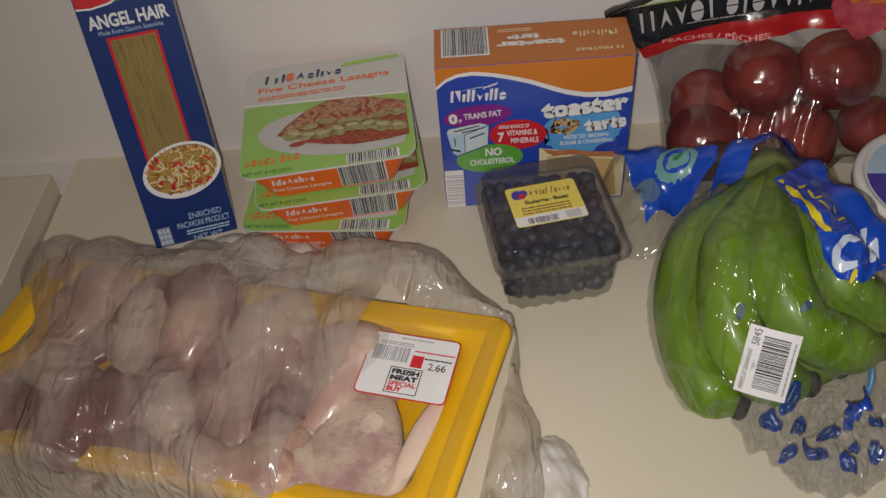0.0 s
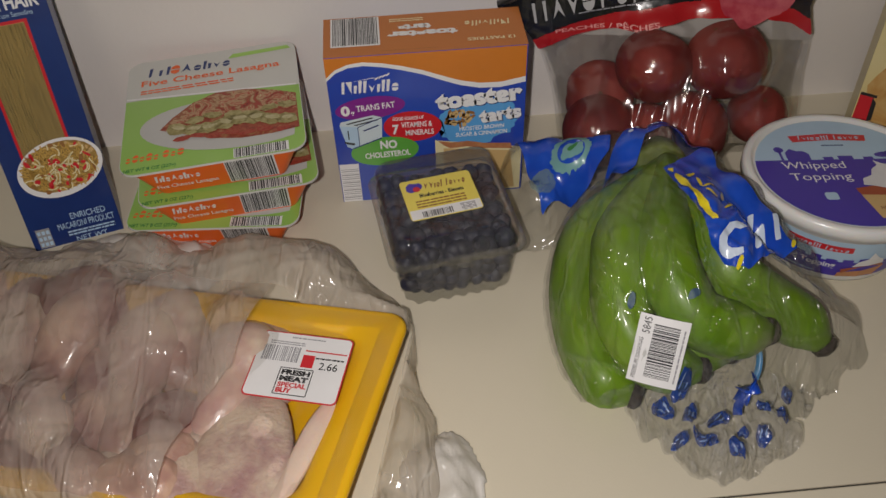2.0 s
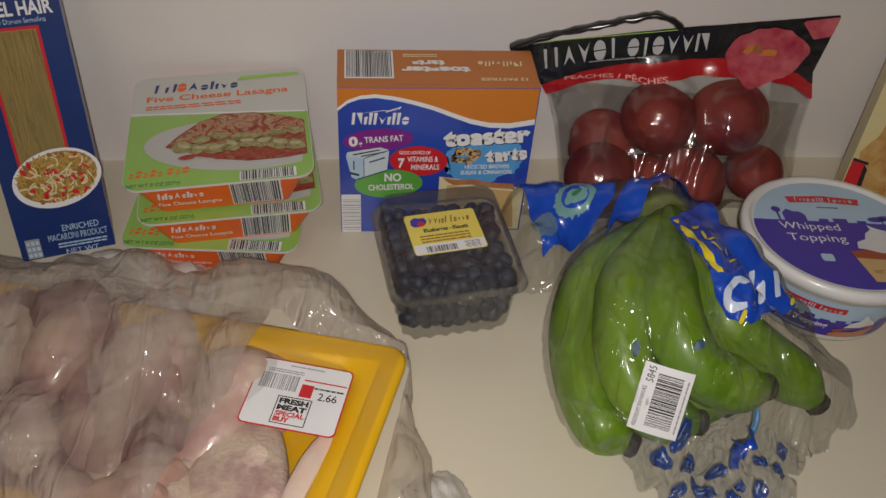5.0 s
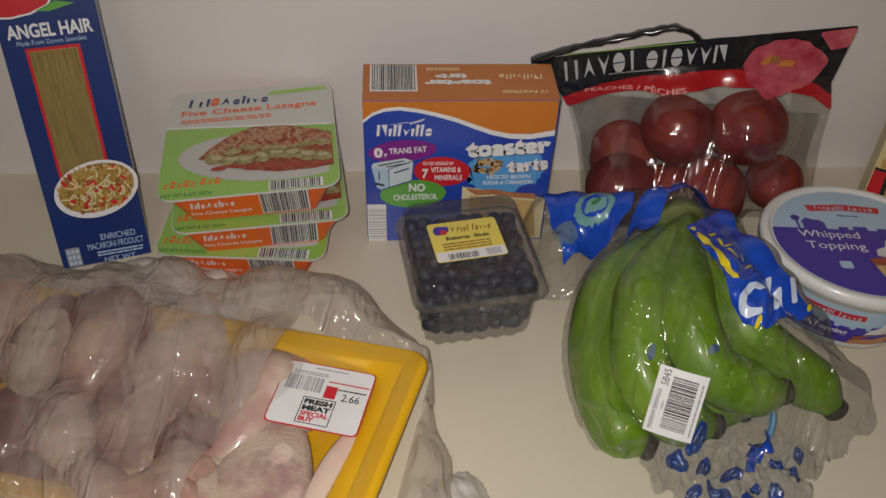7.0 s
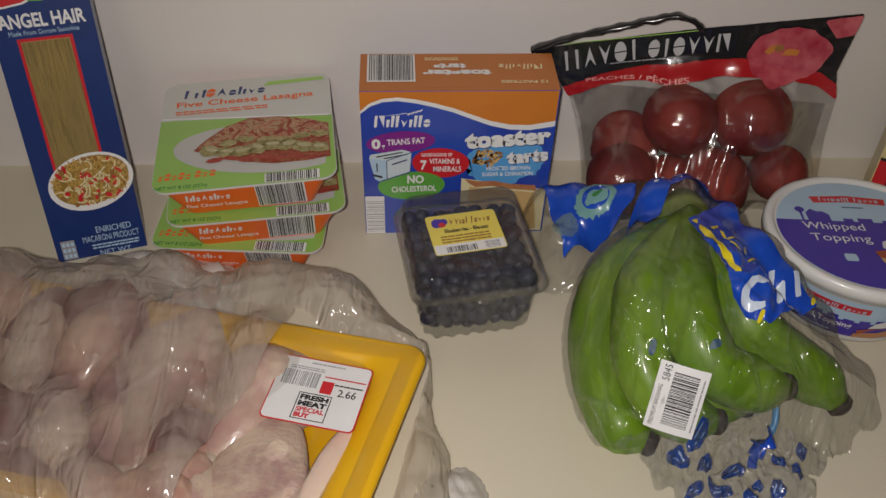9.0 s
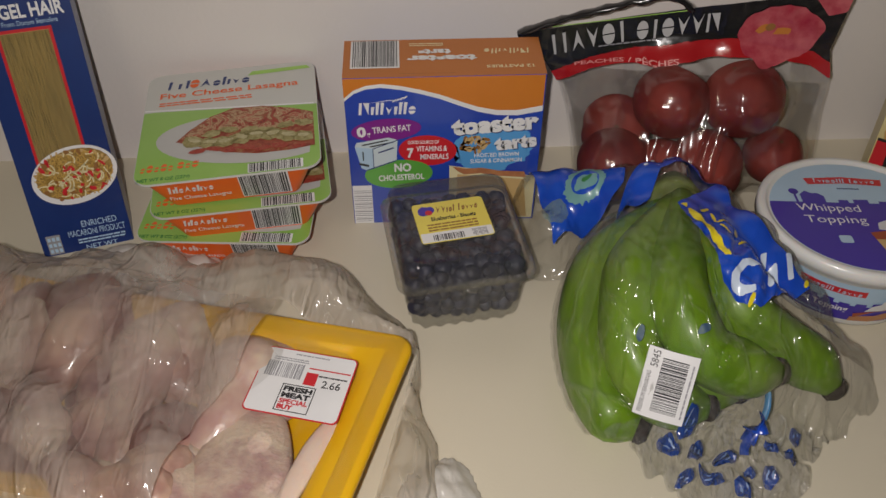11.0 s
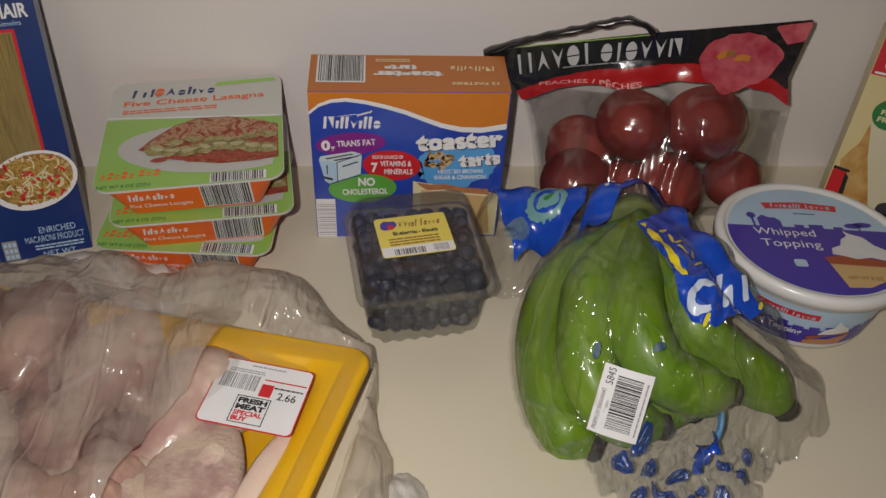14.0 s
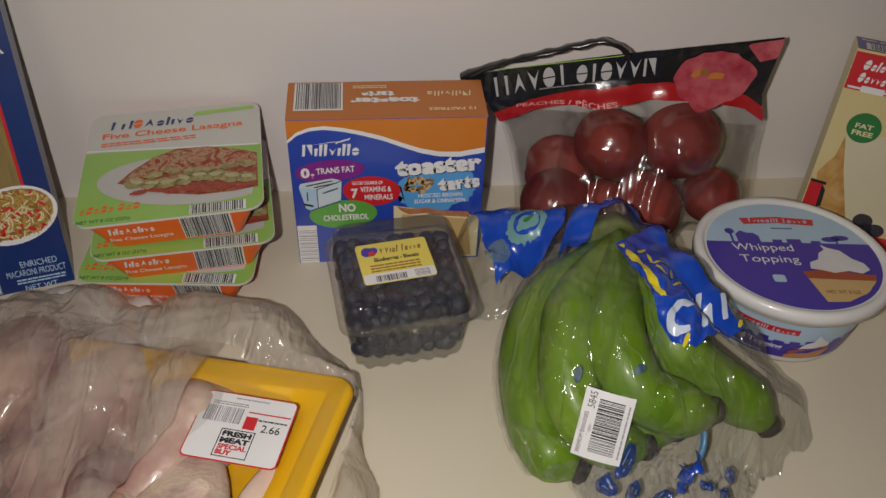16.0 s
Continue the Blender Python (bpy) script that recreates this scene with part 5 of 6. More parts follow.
gx, gy, gz = heights([(-0.018, 0.490, 0.0, 0.014), (-0.013, 0.476, 0.0, 0.014), (-0.014, 0.460, 0.0, 0.014), (-0.026, 0.480, 0.0, 0.016), (-0.275, 0.700, 0.0, 0.026), (-0.245, 0.698, 0.0, 0.026), (-0.215, 0.690, 0.0, 0.022)], -0.32, 0.02, 0.436, 0.74, 170, 150, 14)
for i in range(gx.shape[0]):
    for j in range(gx.shape[1]):
        if gz[i, j] > 0.0005:
            gz[i, j] += 0.0045 * crease(gx[i, j] * 1.2 + gy[i, j] * 0.5, gy[i, j] * 0.5, 0.024, 6) + 0.0008 * crease(gx[i, j], gy[i, j], 0.012, 16) + 0.0030
white_bag = thing("carrier_bag", "thin white plastic carrier bag crumpled under the meat tray", "plastic bag", (0, 0, 0))
M_CARRIER = film("white_bag", 0.72, 0.95, (0.88, 0.86, 0.82), 0.3, 0.25, 40)
sheet("bag_corner", gx, gy, gz, np.minimum(gz - 0.003, gx + 0.15), M_CARRIER, white_bag)
sheet("bag_edge", gx, gy, gz, np.minimum(gz - 0.003, -0.15 - gx), M_CARRIER, white_bag)

# ---- bananas in their bag ----
M_BANANA = mat("green_banana", (0.110, 0.245, 0.008), 0.45, (0.25, 0.40, 0.022), 12, 0.9, 0.06, 200, coat=0.15, sss=0.08, contrast=1.2)
M_TIP = mat("banana_tip", (0.018, 0.012, 0.010), 0.7, (0.06, 0.04, 0.03), 200, 0.7, 0.4, 500)
M_STEM = mat("banana_stem", (0.20, 0.26, 0.04), 0.6, (0.12, 0.14, 0.03), 60, 0.8, 0.2, 300)
bunch = thing("banana_bunch", "bunch of unripe green bananas lying on the counter", "bananas", (0.17, 0.60, 0.0))
fingers = (
    ((0.172, 0.692, 0.076), (0.1164, 0.6502, 0.060), (0.0945, 0.6055, 0.042), (0.0920, 0.5603, 0.030), (0.1009, 0.5300, 0.023), (0.1190, 0.5169, 0.021)),
    ((0.174, 0.686, 0.083), (0.1312, 0.6265, 0.086), (0.1158, 0.5789, 0.080), (0.1142, 0.5503, 0.064), (0.1272, 0.5297, 0.048), (0.1461, 0.5242, 0.041), (0.1648, 0.5219, 0.038)),
    ((0.177, 0.684, 0.088), (0.1549, 0.6135, 0.093), (0.1459, 0.5647, 0.093), (0.1568, 0.5387, 0.078), (0.1847, 0.5317, 0.066), (0.2124, 0.5352, 0.058)),
    ((0.182, 0.688, 0.084), (0.1836, 0.6186, 0.086), (0.1920, 0.5788, 0.078), (0.2160, 0.5650, 0.060), (0.2453, 0.5523, 0.042), (0.2620, 0.5391, 0.030)),
    ((0.170, 0.688, 0.066), (0.1250, 0.6300, 0.046), (0.1120, 0.5800, 0.034), (0.1180, 0.5480, 0.024), (0.1380, 0.5350, 0.021)),
    ((0.176, 0.688, 0.064), (0.1600, 0.6200, 0.052), (0.1520, 0.5700, 0.048), (0.1640, 0.5450, 0.038), (0.1950, 0.5440, 0.026)),
    ((0.180, 0.690, 0.062), (0.1950, 0.6350, 0.042), (0.2050, 0.5900, 0.030), (0.2200, 0.5700, 0.022), (0.2300, 0.5600, 0.020)),
)
banana_balls = []
for f in fingers:
    pts = catmull(f, 22)
    rad = []
    for i in range(22):
        t = i / 21
        r = 0.0205 * min(1, 0.45 + 2.4 * t) * min(1, 0.39 + 3.6 * (1 - t))
        rad.append(r)
    o = Vector((0.17, 0.60, 0.0))
    finger = part("banana", sweep([p - o for p in pts], rad, 15, facets=0.05), M_BANANA, bunch, "", True)
    end = (pts[-1] - pts[-3]).normalized()
    part("tip", sweep([pts[-1] - o - end * 0.002, pts[-1] - o + end * 0.003, pts[-1] - o + end * 0.006], [0.0098, 0.0096, 0.0060], 10), M_TIP, finger, "black dried flower end", True)
    banana_balls += [(p.x, p.y, p.z, r + 0.0025) for p, r in zip(pts, rad)]
    e = pts[-1] + end * 0.006
    banana_balls.append((e.x, e.y, e.z, 0.010))
crown = catmull([(0.172 - 0.17, 0.684 - 0.60, 0.082), (0.176 - 0.17, 0.700 - 0.60, 0.080), (0.180 - 0.17, 0.718 - 0.60, 0.076)], 8)
part("crown", sweep(crown, [0.020, 0.021, 0.020, 0.018, 0.016, 0.014, 0.012, 0.009], 12), M_STEM, bunch, "cut crown of the bunch", True)
banana_balls += [(0.176, 0.700, 0.080, 0.022), (0.181, 0.722, 0.075, 0.014)]

BX0, BX1, BY0, BY1, BN, BM = 0.045, 0.305, 0.437, 0.79, 174, 236
tail = [(0.268, 0.575, 0.030, 0.016), (0.262, 0.600, 0.034, 0.018), (0.250, 0.618, 0.044, 0.018), (0.272, 0.552, 0.020, 0.014), (0.236, 0.528, 0.022, 0.014)]
for y, x0, x1 in ((0.506, 0.126, 0.214), (0.490, 0.126, 0.210), (0.474, 0.134, 0.198), (0.460, 0.146, 0.184)):
    tail += [(x0 + (x1 - x0) * k / 4, y, 0.005, 0.016 + 0.009 * ((k * 5 + int(y * 1000)) % 3) / 2) for k in range(5)]
flap = [(0.076, 0.742, 0.040, 0.020), (0.096, 0.735, 0.046, 0.022), (0.115, 0.722, 0.054, 0.022), (0.085, 0.705, 0.030, 0.022), (0.140, 0.715, 0.066, 0.022), (0.155, 0.700, 0.078, 0.022), (0.225, 0.650, 0.065, 0.022), (0.252, 0.600, 0.045, 0.022), (0.275, 0.560, 0.022, 0.022), (0.215, 0.640, 0.078, 0.022), (0.228, 0.618, 0.068, 0.022), (0.240, 0.598, 0.055, 0.022), (0.200, 0.675, 0.075, 0.022)]
gx, gy, gz = heights(banana_balls + tail + flap, BX0, BX1, BY0, BY1, BN, BM, 40)
gz = eased(gz, 4)
for i in range(BN):
    for j in range(BM):
        if gz[i, j] > 0.001:
            x, y = gx[i, j], gy[i, j]
            k = 0.95 + 1.2 * min(1.0, max(0.0, (0.520 - y) / 0.02)) - 0.80 * min(1.0, max(0.0, (y + (x - 0.19) * 0.8 - 0.60) / 0.04))
            gz[i, j] += k * (0.0052 * crease(x * 1.5 - y * 0.7, x * 0.3 + y * 0.45, 0.030, 14) + 0.0028 * crease(x * 1.2 + y * 0.9, y * 0.4 - x * 0.2, 0.018, 15)) + 0.0040
M_BBAG = film("banana_bag_film", 0.0, 0.09, (0.62, 0.64, 0.56), 0.14, 0.9, 26, 1.5, 22, 0.26, (1.5, 0.7, 0.8), -28, folds=15, fold_haze=0.10, fold_bump=0.10, fold_width=0.035, clarity=0.90)
banana_bag = thing("banana_bag", "clear plastic banana bag with blue printing and a gathered end", "plastic bag", (0, 0, 0))
near = np.full(gx.shape, -1.0)
for x, y, z, r in flap:
    near = np.maximum(near, r + 0.012 - np.hypot(gx - x, gy - y))
for x, y, z, r in banana_balls:
    near = np.maximum(near, r + (0.003 if x < 0.2 else 0.005) - np.hypot(gx - x, gy - y))
for x, y, z, r in tail + [(0.250, 0.525, 0, 0.026), (0.222, 0.508, 0, 0.026), (0.270, 0.548, 0, 0.026), (0.266, 0.585, 0, 0.030), (0.240, 0.560, 0, 0.030), (0.255, 0.610, 0, 0.024)]:
    near = np.maximum(near, r - 0.004 - np.hypot(gx - x, gy - y))
bag_on = np.minimum(gz - 0.006, near)
M_BTAIL = film("banana_bag_tail_film", 0.02, 0.14, (0.62, 0.64, 0.70), 0.12, 1.0, 60, 1.5, 45, 0.26, (1.4, 0.6, 1.0), 10, folds=34, fold_haze=0.22, fold_bump=0.13, fold_width=0.05, clarity=0.86)
sheet("bag_film", gx, gy, gz, np.minimum(bag_on, gy - 0.508), M_BBAG, banana_bag, "clear crinkled film over the bananas")
sheet("gathered_end", gx, gy, gz, np.minimum(bag_on, 0.508 - gy), M_BTAIL, banana_bag, "tightly crumpled clear film")


def on_bag(x, y, l):
    i = min(max((x - BX0) / (BX1 - BX0) * (BN - 1), 0), BN - 1.001)
    j = min(max((y - BY0) / (BY1 - BY0) * (BM - 1), 0), BM - 1.001)
    a, b = int(i), int(j)
    u, v = i - a, j - b
    z = gz[a, b] * (1 - u) * (1 - v) + gz[a + 1, b] * u * (1 - v) + gz[a, b + 1] * (1 - u) * v + gz[a + 1, b + 1] * u * v
    return Vector((x, y, float(z) + l))


def bag_print(name, poly, material, lift, label=""):
    return sheet(name, gx, gy, gz + lift, np.minimum(bag_on, within(gx, gy, poly)), material, banana_bag, label)


M_BAGBLUE = mat("bag_blue_ink", (0.008, 0.05, 0.42), 0.25, (0.02, 0.10, 0.55), 40, 0.7, 0.15, 90, coat=0.5)
M_BAGYELLOW = mat("bag_yellow_ink", (0.75, 0.62, 0.02), 0.3, (0.65, 0.52, 0.02), 60, 0.5, coat=0.4)
M_BAGWHITE = mat("bag_white_ink", (0.60, 0.68, 0.80), 0.3, (0.5, 0.6, 0.75), 60, 0.5, coat=0.4)
bag_print("blue_flap", [(0.068, 0.758), (0.100, 0.757), (0.1217, 0.7500), (0.1259, 0.7223), (0.1381, 0.7147), (0.1342, 0.7004), (0.1129, 0.6973), (0.0800, 0.6830)], M_BAGBLUE, 0.0010, "blue printed flap")
bag_print("blue_arch", [(0.1300, 0.6900), (0.1500, 0.7130), (0.1829, 0.7330), (0.2017, 0.7203), (0.2080, 0.6887), (0.1960, 0.684), (0.1824, 0.7073), (0.1611, 0.7000), (0.1482, 0.674), (0.1365, 0.6659)], M_BAGBLUE, 0.0012, "blue printed arch")
bag_print("blue_band", [(0.1607, 0.6505), (0.2092, 0.6896), (0.2072, 0.6613), (0.2256, 0.6289), (0.2368, 0.6086), (0.2484, 0.5908), (0.1960, 0.5573), (0.1822, 0.5639), (0.1736, 0.5738), (0.1745, 0.5944), (0.1622, 0.6211)], M_BAGBLUE, 0.0014, "blue printed band with a yellow edge")
bag_print("yellow_edge", [(0.1618, 0.6479), (0.1673, 0.6491), (0.1639, 0.6333), (0.1706, 0.6179), (0.1785, 0.5915), (0.1820, 0.5897), (0.1796, 0.6088), (0.1731, 0.6270), (0.1693, 0.6376)], M_BAGYELLOW, 0.0022)
for x, y, turn in ((0.1788, 0.6425, 40), (0.1825, 0.6330, 90), (0.1880, 0.6290, 20), (0.1947, 0.6174, 70), (0.1870, 0.6190, 120), (0.1960, 0.6070, 40), (0.2030, 0.6120, 150)):
    bag_print("yellow_leaf", oval(x, y, 0.0058, 0.0015, turn, 10, 0.1, 2), M_BAGYELLOW, 0.0022)
for x, y in ((0.1910, 0.5617), (0.2455, 0.5930)):
    bag_print("yellow_fleck", oval(x, y, 0.0045, 0.0016, 60, 9), M_BAGYELLOW, 0.0022)
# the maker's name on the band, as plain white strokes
for stroke in ([(0.2027, 0.5857), (0.1994, 0.5902), (0.1894, 0.5873), (0.1800, 0.5779), (0.1790, 0.5698), (0.1864, 0.5659), (0.1941, 0.5657), (0.1944, 0.5698), (0.1882, 0.5713), (0.1850, 0.5743), (0.1863, 0.5791), (0.1929, 0.5844), (0.1970, 0.5839)], [(0.2150, 0.6120), (0.2198, 0.6134), (0.2093, 0.5728), (0.2043, 0.5711)], [(0.2180, 0.6010), (0.2250, 0.6055), (0.2250, 0.5890), (0.2200, 0.5870), (0.2212, 0.5990), (0.2176, 0.5975)], [(0.2330, 0.6117), (0.2378, 0.6128), (0.2371, 0.5964), (0.2325, 0.5947)]):
    bag_print("brand_mark", stroke, M_BAGWHITE, 0.0024)
many("brand_mark", [oval(0.150 + 0.0065 * k, 0.7030 + 0.0048 * k, 0.0022, 0.0016, 40, 8) for k in range(5)], on_bag, M_BAGWHITE, banana_bag, 0.0030)
seal = oval(0.1080, 0.7180, 0.0158, 0.0150, 0, 64, 0.09, 4)
bag_print("pale_seal", seal, I_TEAL, 0.0018, "pale green printed seal")
bag_print("seal_field", oval(0.1080, 0.7180, 0.0108, 0.0108, 0, 30), M_BAGBLUE, 0.0021)
bag_print("seal_leaf", oval(0.1080, 0.7165, 0.0088, 0.0064, 20, 18, 0.25, 2), I_TEAL, 0.0024)
bag_print("seal_shade", oval(0.1090, 0.7185, 0.0050, 0.0022, 30, 14, 0.3, 2), I_DKGREEN, 0.0027)
bag_print("faint_seal", oval(0.0830, 0.7040, 0.0105, 0.0120, 0, 40, 0.08, 4), film("faint_print", 0.30, 0.55, (0.30, 0.46, 0.46), 0.15, 0.3, 40), 0.0014)
M_FADED = film("faded_blue_ink", 0.55, 0.90, (0.025, 0.075, 0.34), 0.14, 0.8, 60, 1.5, 90, 0.20)
FLECKS = ((0.1290, 0.4900, 0.0070, 0.0048, 120), (0.1460, 0.4850, 0.0080, 0.0040, 50), (0.1624, 0.4779, 0.0062, 0.0048, 20), (0.2070, 0.4800, 0.0085, 0.0046, 55), (0.1509, 0.4690, 0.0080, 0.0040, 140), (0.1350, 0.4680, 0.0050, 0.0036, 20), (0.1880, 0.4650, 0.0064, 0.0046, 70), (0.1680, 0.4560, 0.0072, 0.0048, 100), (0.1760, 0.4680, 0.0045, 0.0032, 30), (0.1420, 0.4990, 0.0080, 0.0036, 40), (0.1960, 0.4860, 0.0050, 0.0034, 110), (0.2160, 0.4950, 0.0055, 0.0036, 70))
M_PALEBLUE = mat("pale_fleck_ink", (0.22, 0.30, 0.46), 0.4, (0.12, 0.20, 0.40), 200, 0.8)
rnd = random.Random(5)
for k, (x, y, a, b, turn) in enumerate(FLECKS):
    bag_print("blue_fleck", oval(x, y, a * 1.15, b * 1.1, turn, 16, 0.16, k), M_FADED, 0.0007)
    for d in (-0.35, 0.3):
        bag_print("fleck_mark", oval(x - math.sin(radians(turn)) * b * d, y + math.cos(radians(turn)) * b * d, a * 0.62, b * 0.15, turn + rnd.uniform(-10, 10), 9, 0.2, k), M_PALEBLUE, 0.0012)
for x, y, turn in ((0.1130, 0.5425, 70), (0.1495, 0.5320, 20)):
    bag_print("fruit_sticker", oval(x, y, 0.0048, 0.0024, turn, 14, 0.1, 3), mat("sticker_blue", (0.03, 0.06, 0.16), 0.6, (0.08, 0.15, 0.10), 200, 0.9), 0.0004)
# the gathered neck and its blue tie
tie = thing("twist_tie", "bright blue plastic twist tie round the bag's neck", "tie", (0, 0, 0))


def ribbon(path, wide, turn0, turn1, n=14):
    """A thin strip along a path that twists as it goes."""
    pts = catmull(path, n)
    loops = []
    for i, p in enumerate(pts):
        d = (pts[min(i + 1, n - 1)] - pts[max(i - 1, 0)]).normalized()
        a = radians(turn0 + (turn1 - turn0) * i / (n - 1))
        side = d.cross(Vector((0, 0, 1))).normalized()
        w = side * math.cos(a) + side.cross(d) * math.sin(a)
        t = w.cross(d) * 0.0005
        loops.append([p - w * wide - t, p + w * wide - t, p + w * wide + t, p - w * wide + t])
    return loft(loops)


part("knot", ribbon([(0.184, 0.494, 0.036), (0.189, 0.500, 0.043), (0.194, 0.503, 0.044), (0.197, 0.509, 0.042)], 0.0052, 10, 120), M_BAGBLUE, tie, "", True)
part("loop", ribbon([(0.199, 0.503, 0.036), (0.196, 0.499, 0.045), (0.190, 0.497, 0.046), (0.186, 0.503, 0.038)], 0.0042, 80, -60), M_BAGBLUE, tie, "", True)
part("end", ribbon([(0.197, 0.507, 0.043), (0.2005, 0.513, 0.048), (0.2020, 0.520, 0.053), (0.2025, 0.527, 0.055)], 0.0022, 0, 70), I_SKY, tie, "pale blue free end", True)
part("end", ribbon([(0.188, 0.497, 0.040), (0.182, 0.492, 0.036), (0.180, 0.486, 0.034)], 0.0030, 40, -30), M_BAGBLUE, tie, "blue free end", True)

# the curved price sticker on the bananas
SC = (0.1265, 0.5135)


def sticker(u, v, l):
    """On the bag, along the sticker's own axes."""
    p = S_O + S_U * (u - 0.020) * 0.82 + S_V * (v - 0.0275) * 0.86
    return p + S_N * (l + 0.0012 - 5.0 * (u - 0.020) ** 2)


zs = [(x, y, on_bag(x, y, 0).z) for x in np.linspace(0.112, 0.147, 9) for y in np.linspace(0.500, 0.536, 9)]
A = np.array([(1, y - SC[1], x - SC[0]) for x, y, _ in zs])
STICK_Z = np.linalg.lstsq(A, np.array([z for *_, z in zs]), rcond=None)[0]
STICK_Z[0] += max(0.0, float(max(z - a @ STICK_Z for (_, _, z), a in zip(zs, A))) * 0.9)
S_O = Vector((*SC, float(STICK_Z[0])))
S_N = Vector((-float(STICK_Z[2]), -float(STICK_Z[1]), 1)).normalized()
S_U = Vector((0.93, -0.42, 0))
S_U = (S_U - S_N * S_U.dot(S_N)).normalized()
S_V = S_N.cross(S_U)
bm = bmesh.new()
n = 8
grid = [[bm.verts.new(sticker(0.040 * i / n, 0.055 * j / n, 0)) for j in range(n + 1)] for i in range(n + 1)]
for i in range(n):
    for j in range(n):
        bm.faces.new((grid[i][j], grid[i + 1][j], grid[i + 1][j + 1], grid[i][j + 1]))
code = part("price_sticker", bm, I_WHITE, banana_bag, "white barcode sticker", True)
rnd = random.Random(31)
lines, v = [], 0.006
while v < 0.049:
    w = rnd.choice((0.0004, 0.0007, 0.0010, 0.0014))
    lines.append(quad(0.0125, v, 0.0330, v + w))
    v += w + rnd.choice((0.0004, 0.0006, 0.0009))
tagged(many("barcode", lines, sticker, I_BLACK, code, 0.0005), kind="stuff")
turned = lambda u, v, l: sticker(0.040 - v, u, l)
words("PREMIUM BANANAS", 0.0030, 0.0335, 0.0330, 0.0036, turned, I_BLACK, code, 0.0005)
words("5845", 0.0400, 0.0300, 0.0130, 0.0060, turned, I_BLACK, code, 0.0005)
bars("small_print", 0.0050, 0.0020, 0.0480, 0.0046, 1, turned, I_GREY, code, 0.0005, 3, True)

# ---- peaches in their bag ----
PEACH = pose(0.07, 0.832, 0, 0, 0, -9.9)
M_PEACH = mat("peach_skin", (0.10, 0.004, 0.012), 0.75, (0.44, 0.060, 0.034), 20, 0.9, 0.10, 700, sss=0.06, contrast=0.8)
M_PSTEM = mat("peach_stem", (0.14, 0.08, 0.03), 0.8, (0.08, 0.05, 0.02), 200)
peach_balls = []


def peach(u, w, z, r, tilt):
    t = thing("peach", "ripe dark red peach inside the clear bag", "peach", PEACH @ Vector((u, -w, z)), rnd.uniform(0, 360), tilt, group="peaches in the bag")
    loops = []
    n = 28
    for k in range(1, 17):
        a = -math.pi / 2 + k / 17 * math.pi
        lp = []
        for i in range(n):
            b = i * math.tau / n
            cleft = 1 - 0.075 * math.exp(-(min(b, math.tau - b) / 0.22) ** 2) * max(0, math.cos(a) + 0.2)
            rr = r * math.cos(a) * cleft
            dip = 0.16 * r * math.exp(-((math.pi / 2 - a) / 0.35) ** 2)
            lp.append((rr * math.cos(b), rr * math.sin(b), r * 0.96 * math.sin(a) - dip))
        loops.append(lp)
    part("flesh", loft(loops), M_PEACH, t, "", True)
    part("stem_end", loft([ring(0.0022, r * 0.76, 8), ring(0.0016, r * 0.84, 8)]), M_PSTEM, t, "brown stem end")
    peach_balls.append((u, z, w, r + 0.0035))


rnd = random.Random(9)
for u, w, z, r, tl in ((0.0850, 0.010, 0.0640, 0.0315, 50), (0.1270, 0.020, 0.1040, 0.0330, -40), (0.1870, 0.014, 0.1080, 0.0345, 30), (0.0850, 0.046, 0.0520, 0.0330, 70), (0.1650, 0.036, 0.0490, 0.0340, 100), (0.2240, 0.020, 0.0560, 0.0260, 20), (0.1270, 0.046, 0.0440, 0.0330, 80)):
    peach(u, w, z, r, tl)
peach_bag = thing("peach_bag", "clear plastic peach bag with black printed header and handle", "fruit bag", (0.07, 0.832, 0.0), -9.9)
gu, gv, gw = heights(peach_balls, -0.012, 0.272, 0.001, 0.214, 150, 112, 70, 0.004)
gw = eased(gw, 4)
# the film drawn taut between an upper and a lower fruit
for u0, v0, w0, half, long in ((0.142, 0.092, 0.0610, 0.009, 0.022), (0.164, 0.084, 0.0600, 0.003, 0.020), (0.112, 0.078, 0.0650, 0.002, 0.014)):
    gw = np.maximum(gw, w0 - 0.70 * (gv - v0) + 0.16 * (gu - u0) - 2.5 * np.maximum(0, np.abs(gu - u0 - 0.25 * (gv - v0)) - half) - 3.0 * np.maximum(0, np.abs(gv - v0) - long))
for i in range(gu.shape[0]):
    for j in range(gu.shape[1]):
        gw[i, j] += (0.0020 * crease(gu[i, j] * 1.5, gv[i, j] * 0.5, 0.040, 22) + 0.0008 * crease(gu[i, j], gv[i, j], 0.010, 23)) * (1 if gv[i, j] < 0.12 else 0.3)
head = np.interp(gu, [-0.01, 0.0242, 0.055, 0.0909, 0.13, 0.1692, 0.21, 0.235, 0.2516, 0.28], [0.082, 0.1047, 0.1215, 0.1345, 0.1410, 0.1390, 0.1330, 0.130, 0.1294, 0.115])
gw = np.where(gv > head - 0.004, np.minimum(gw, np.maximum(0.005, 0.026 - 0.9 * (gv - head + 0.004))), gw)
fruit = heights(peach_balls, -0.012, 0.272, 0.001, 0.214, 150, 112, 0, 0.004)[2]
gw = np.maximum(gw, eased(fruit, 2) - 0.0012)
outline = [(0.016, 0.126), (0.030, 0.105), (0.045, 0.065), (0.060, 0.001), (0.262, 0.001), (0.269, 0.035), (0.258, 0.060), (0.254, 0.13), (0.246, 0.155), (0.2505, 0.2085), (0.190, 0.196), (0.127, 0.1835), (0.0826, 0.1735), (0.040, 0.163), (-0.004, 0.152), (-0.006, 0.130)]
bag_in = within(gu, gv, outline)
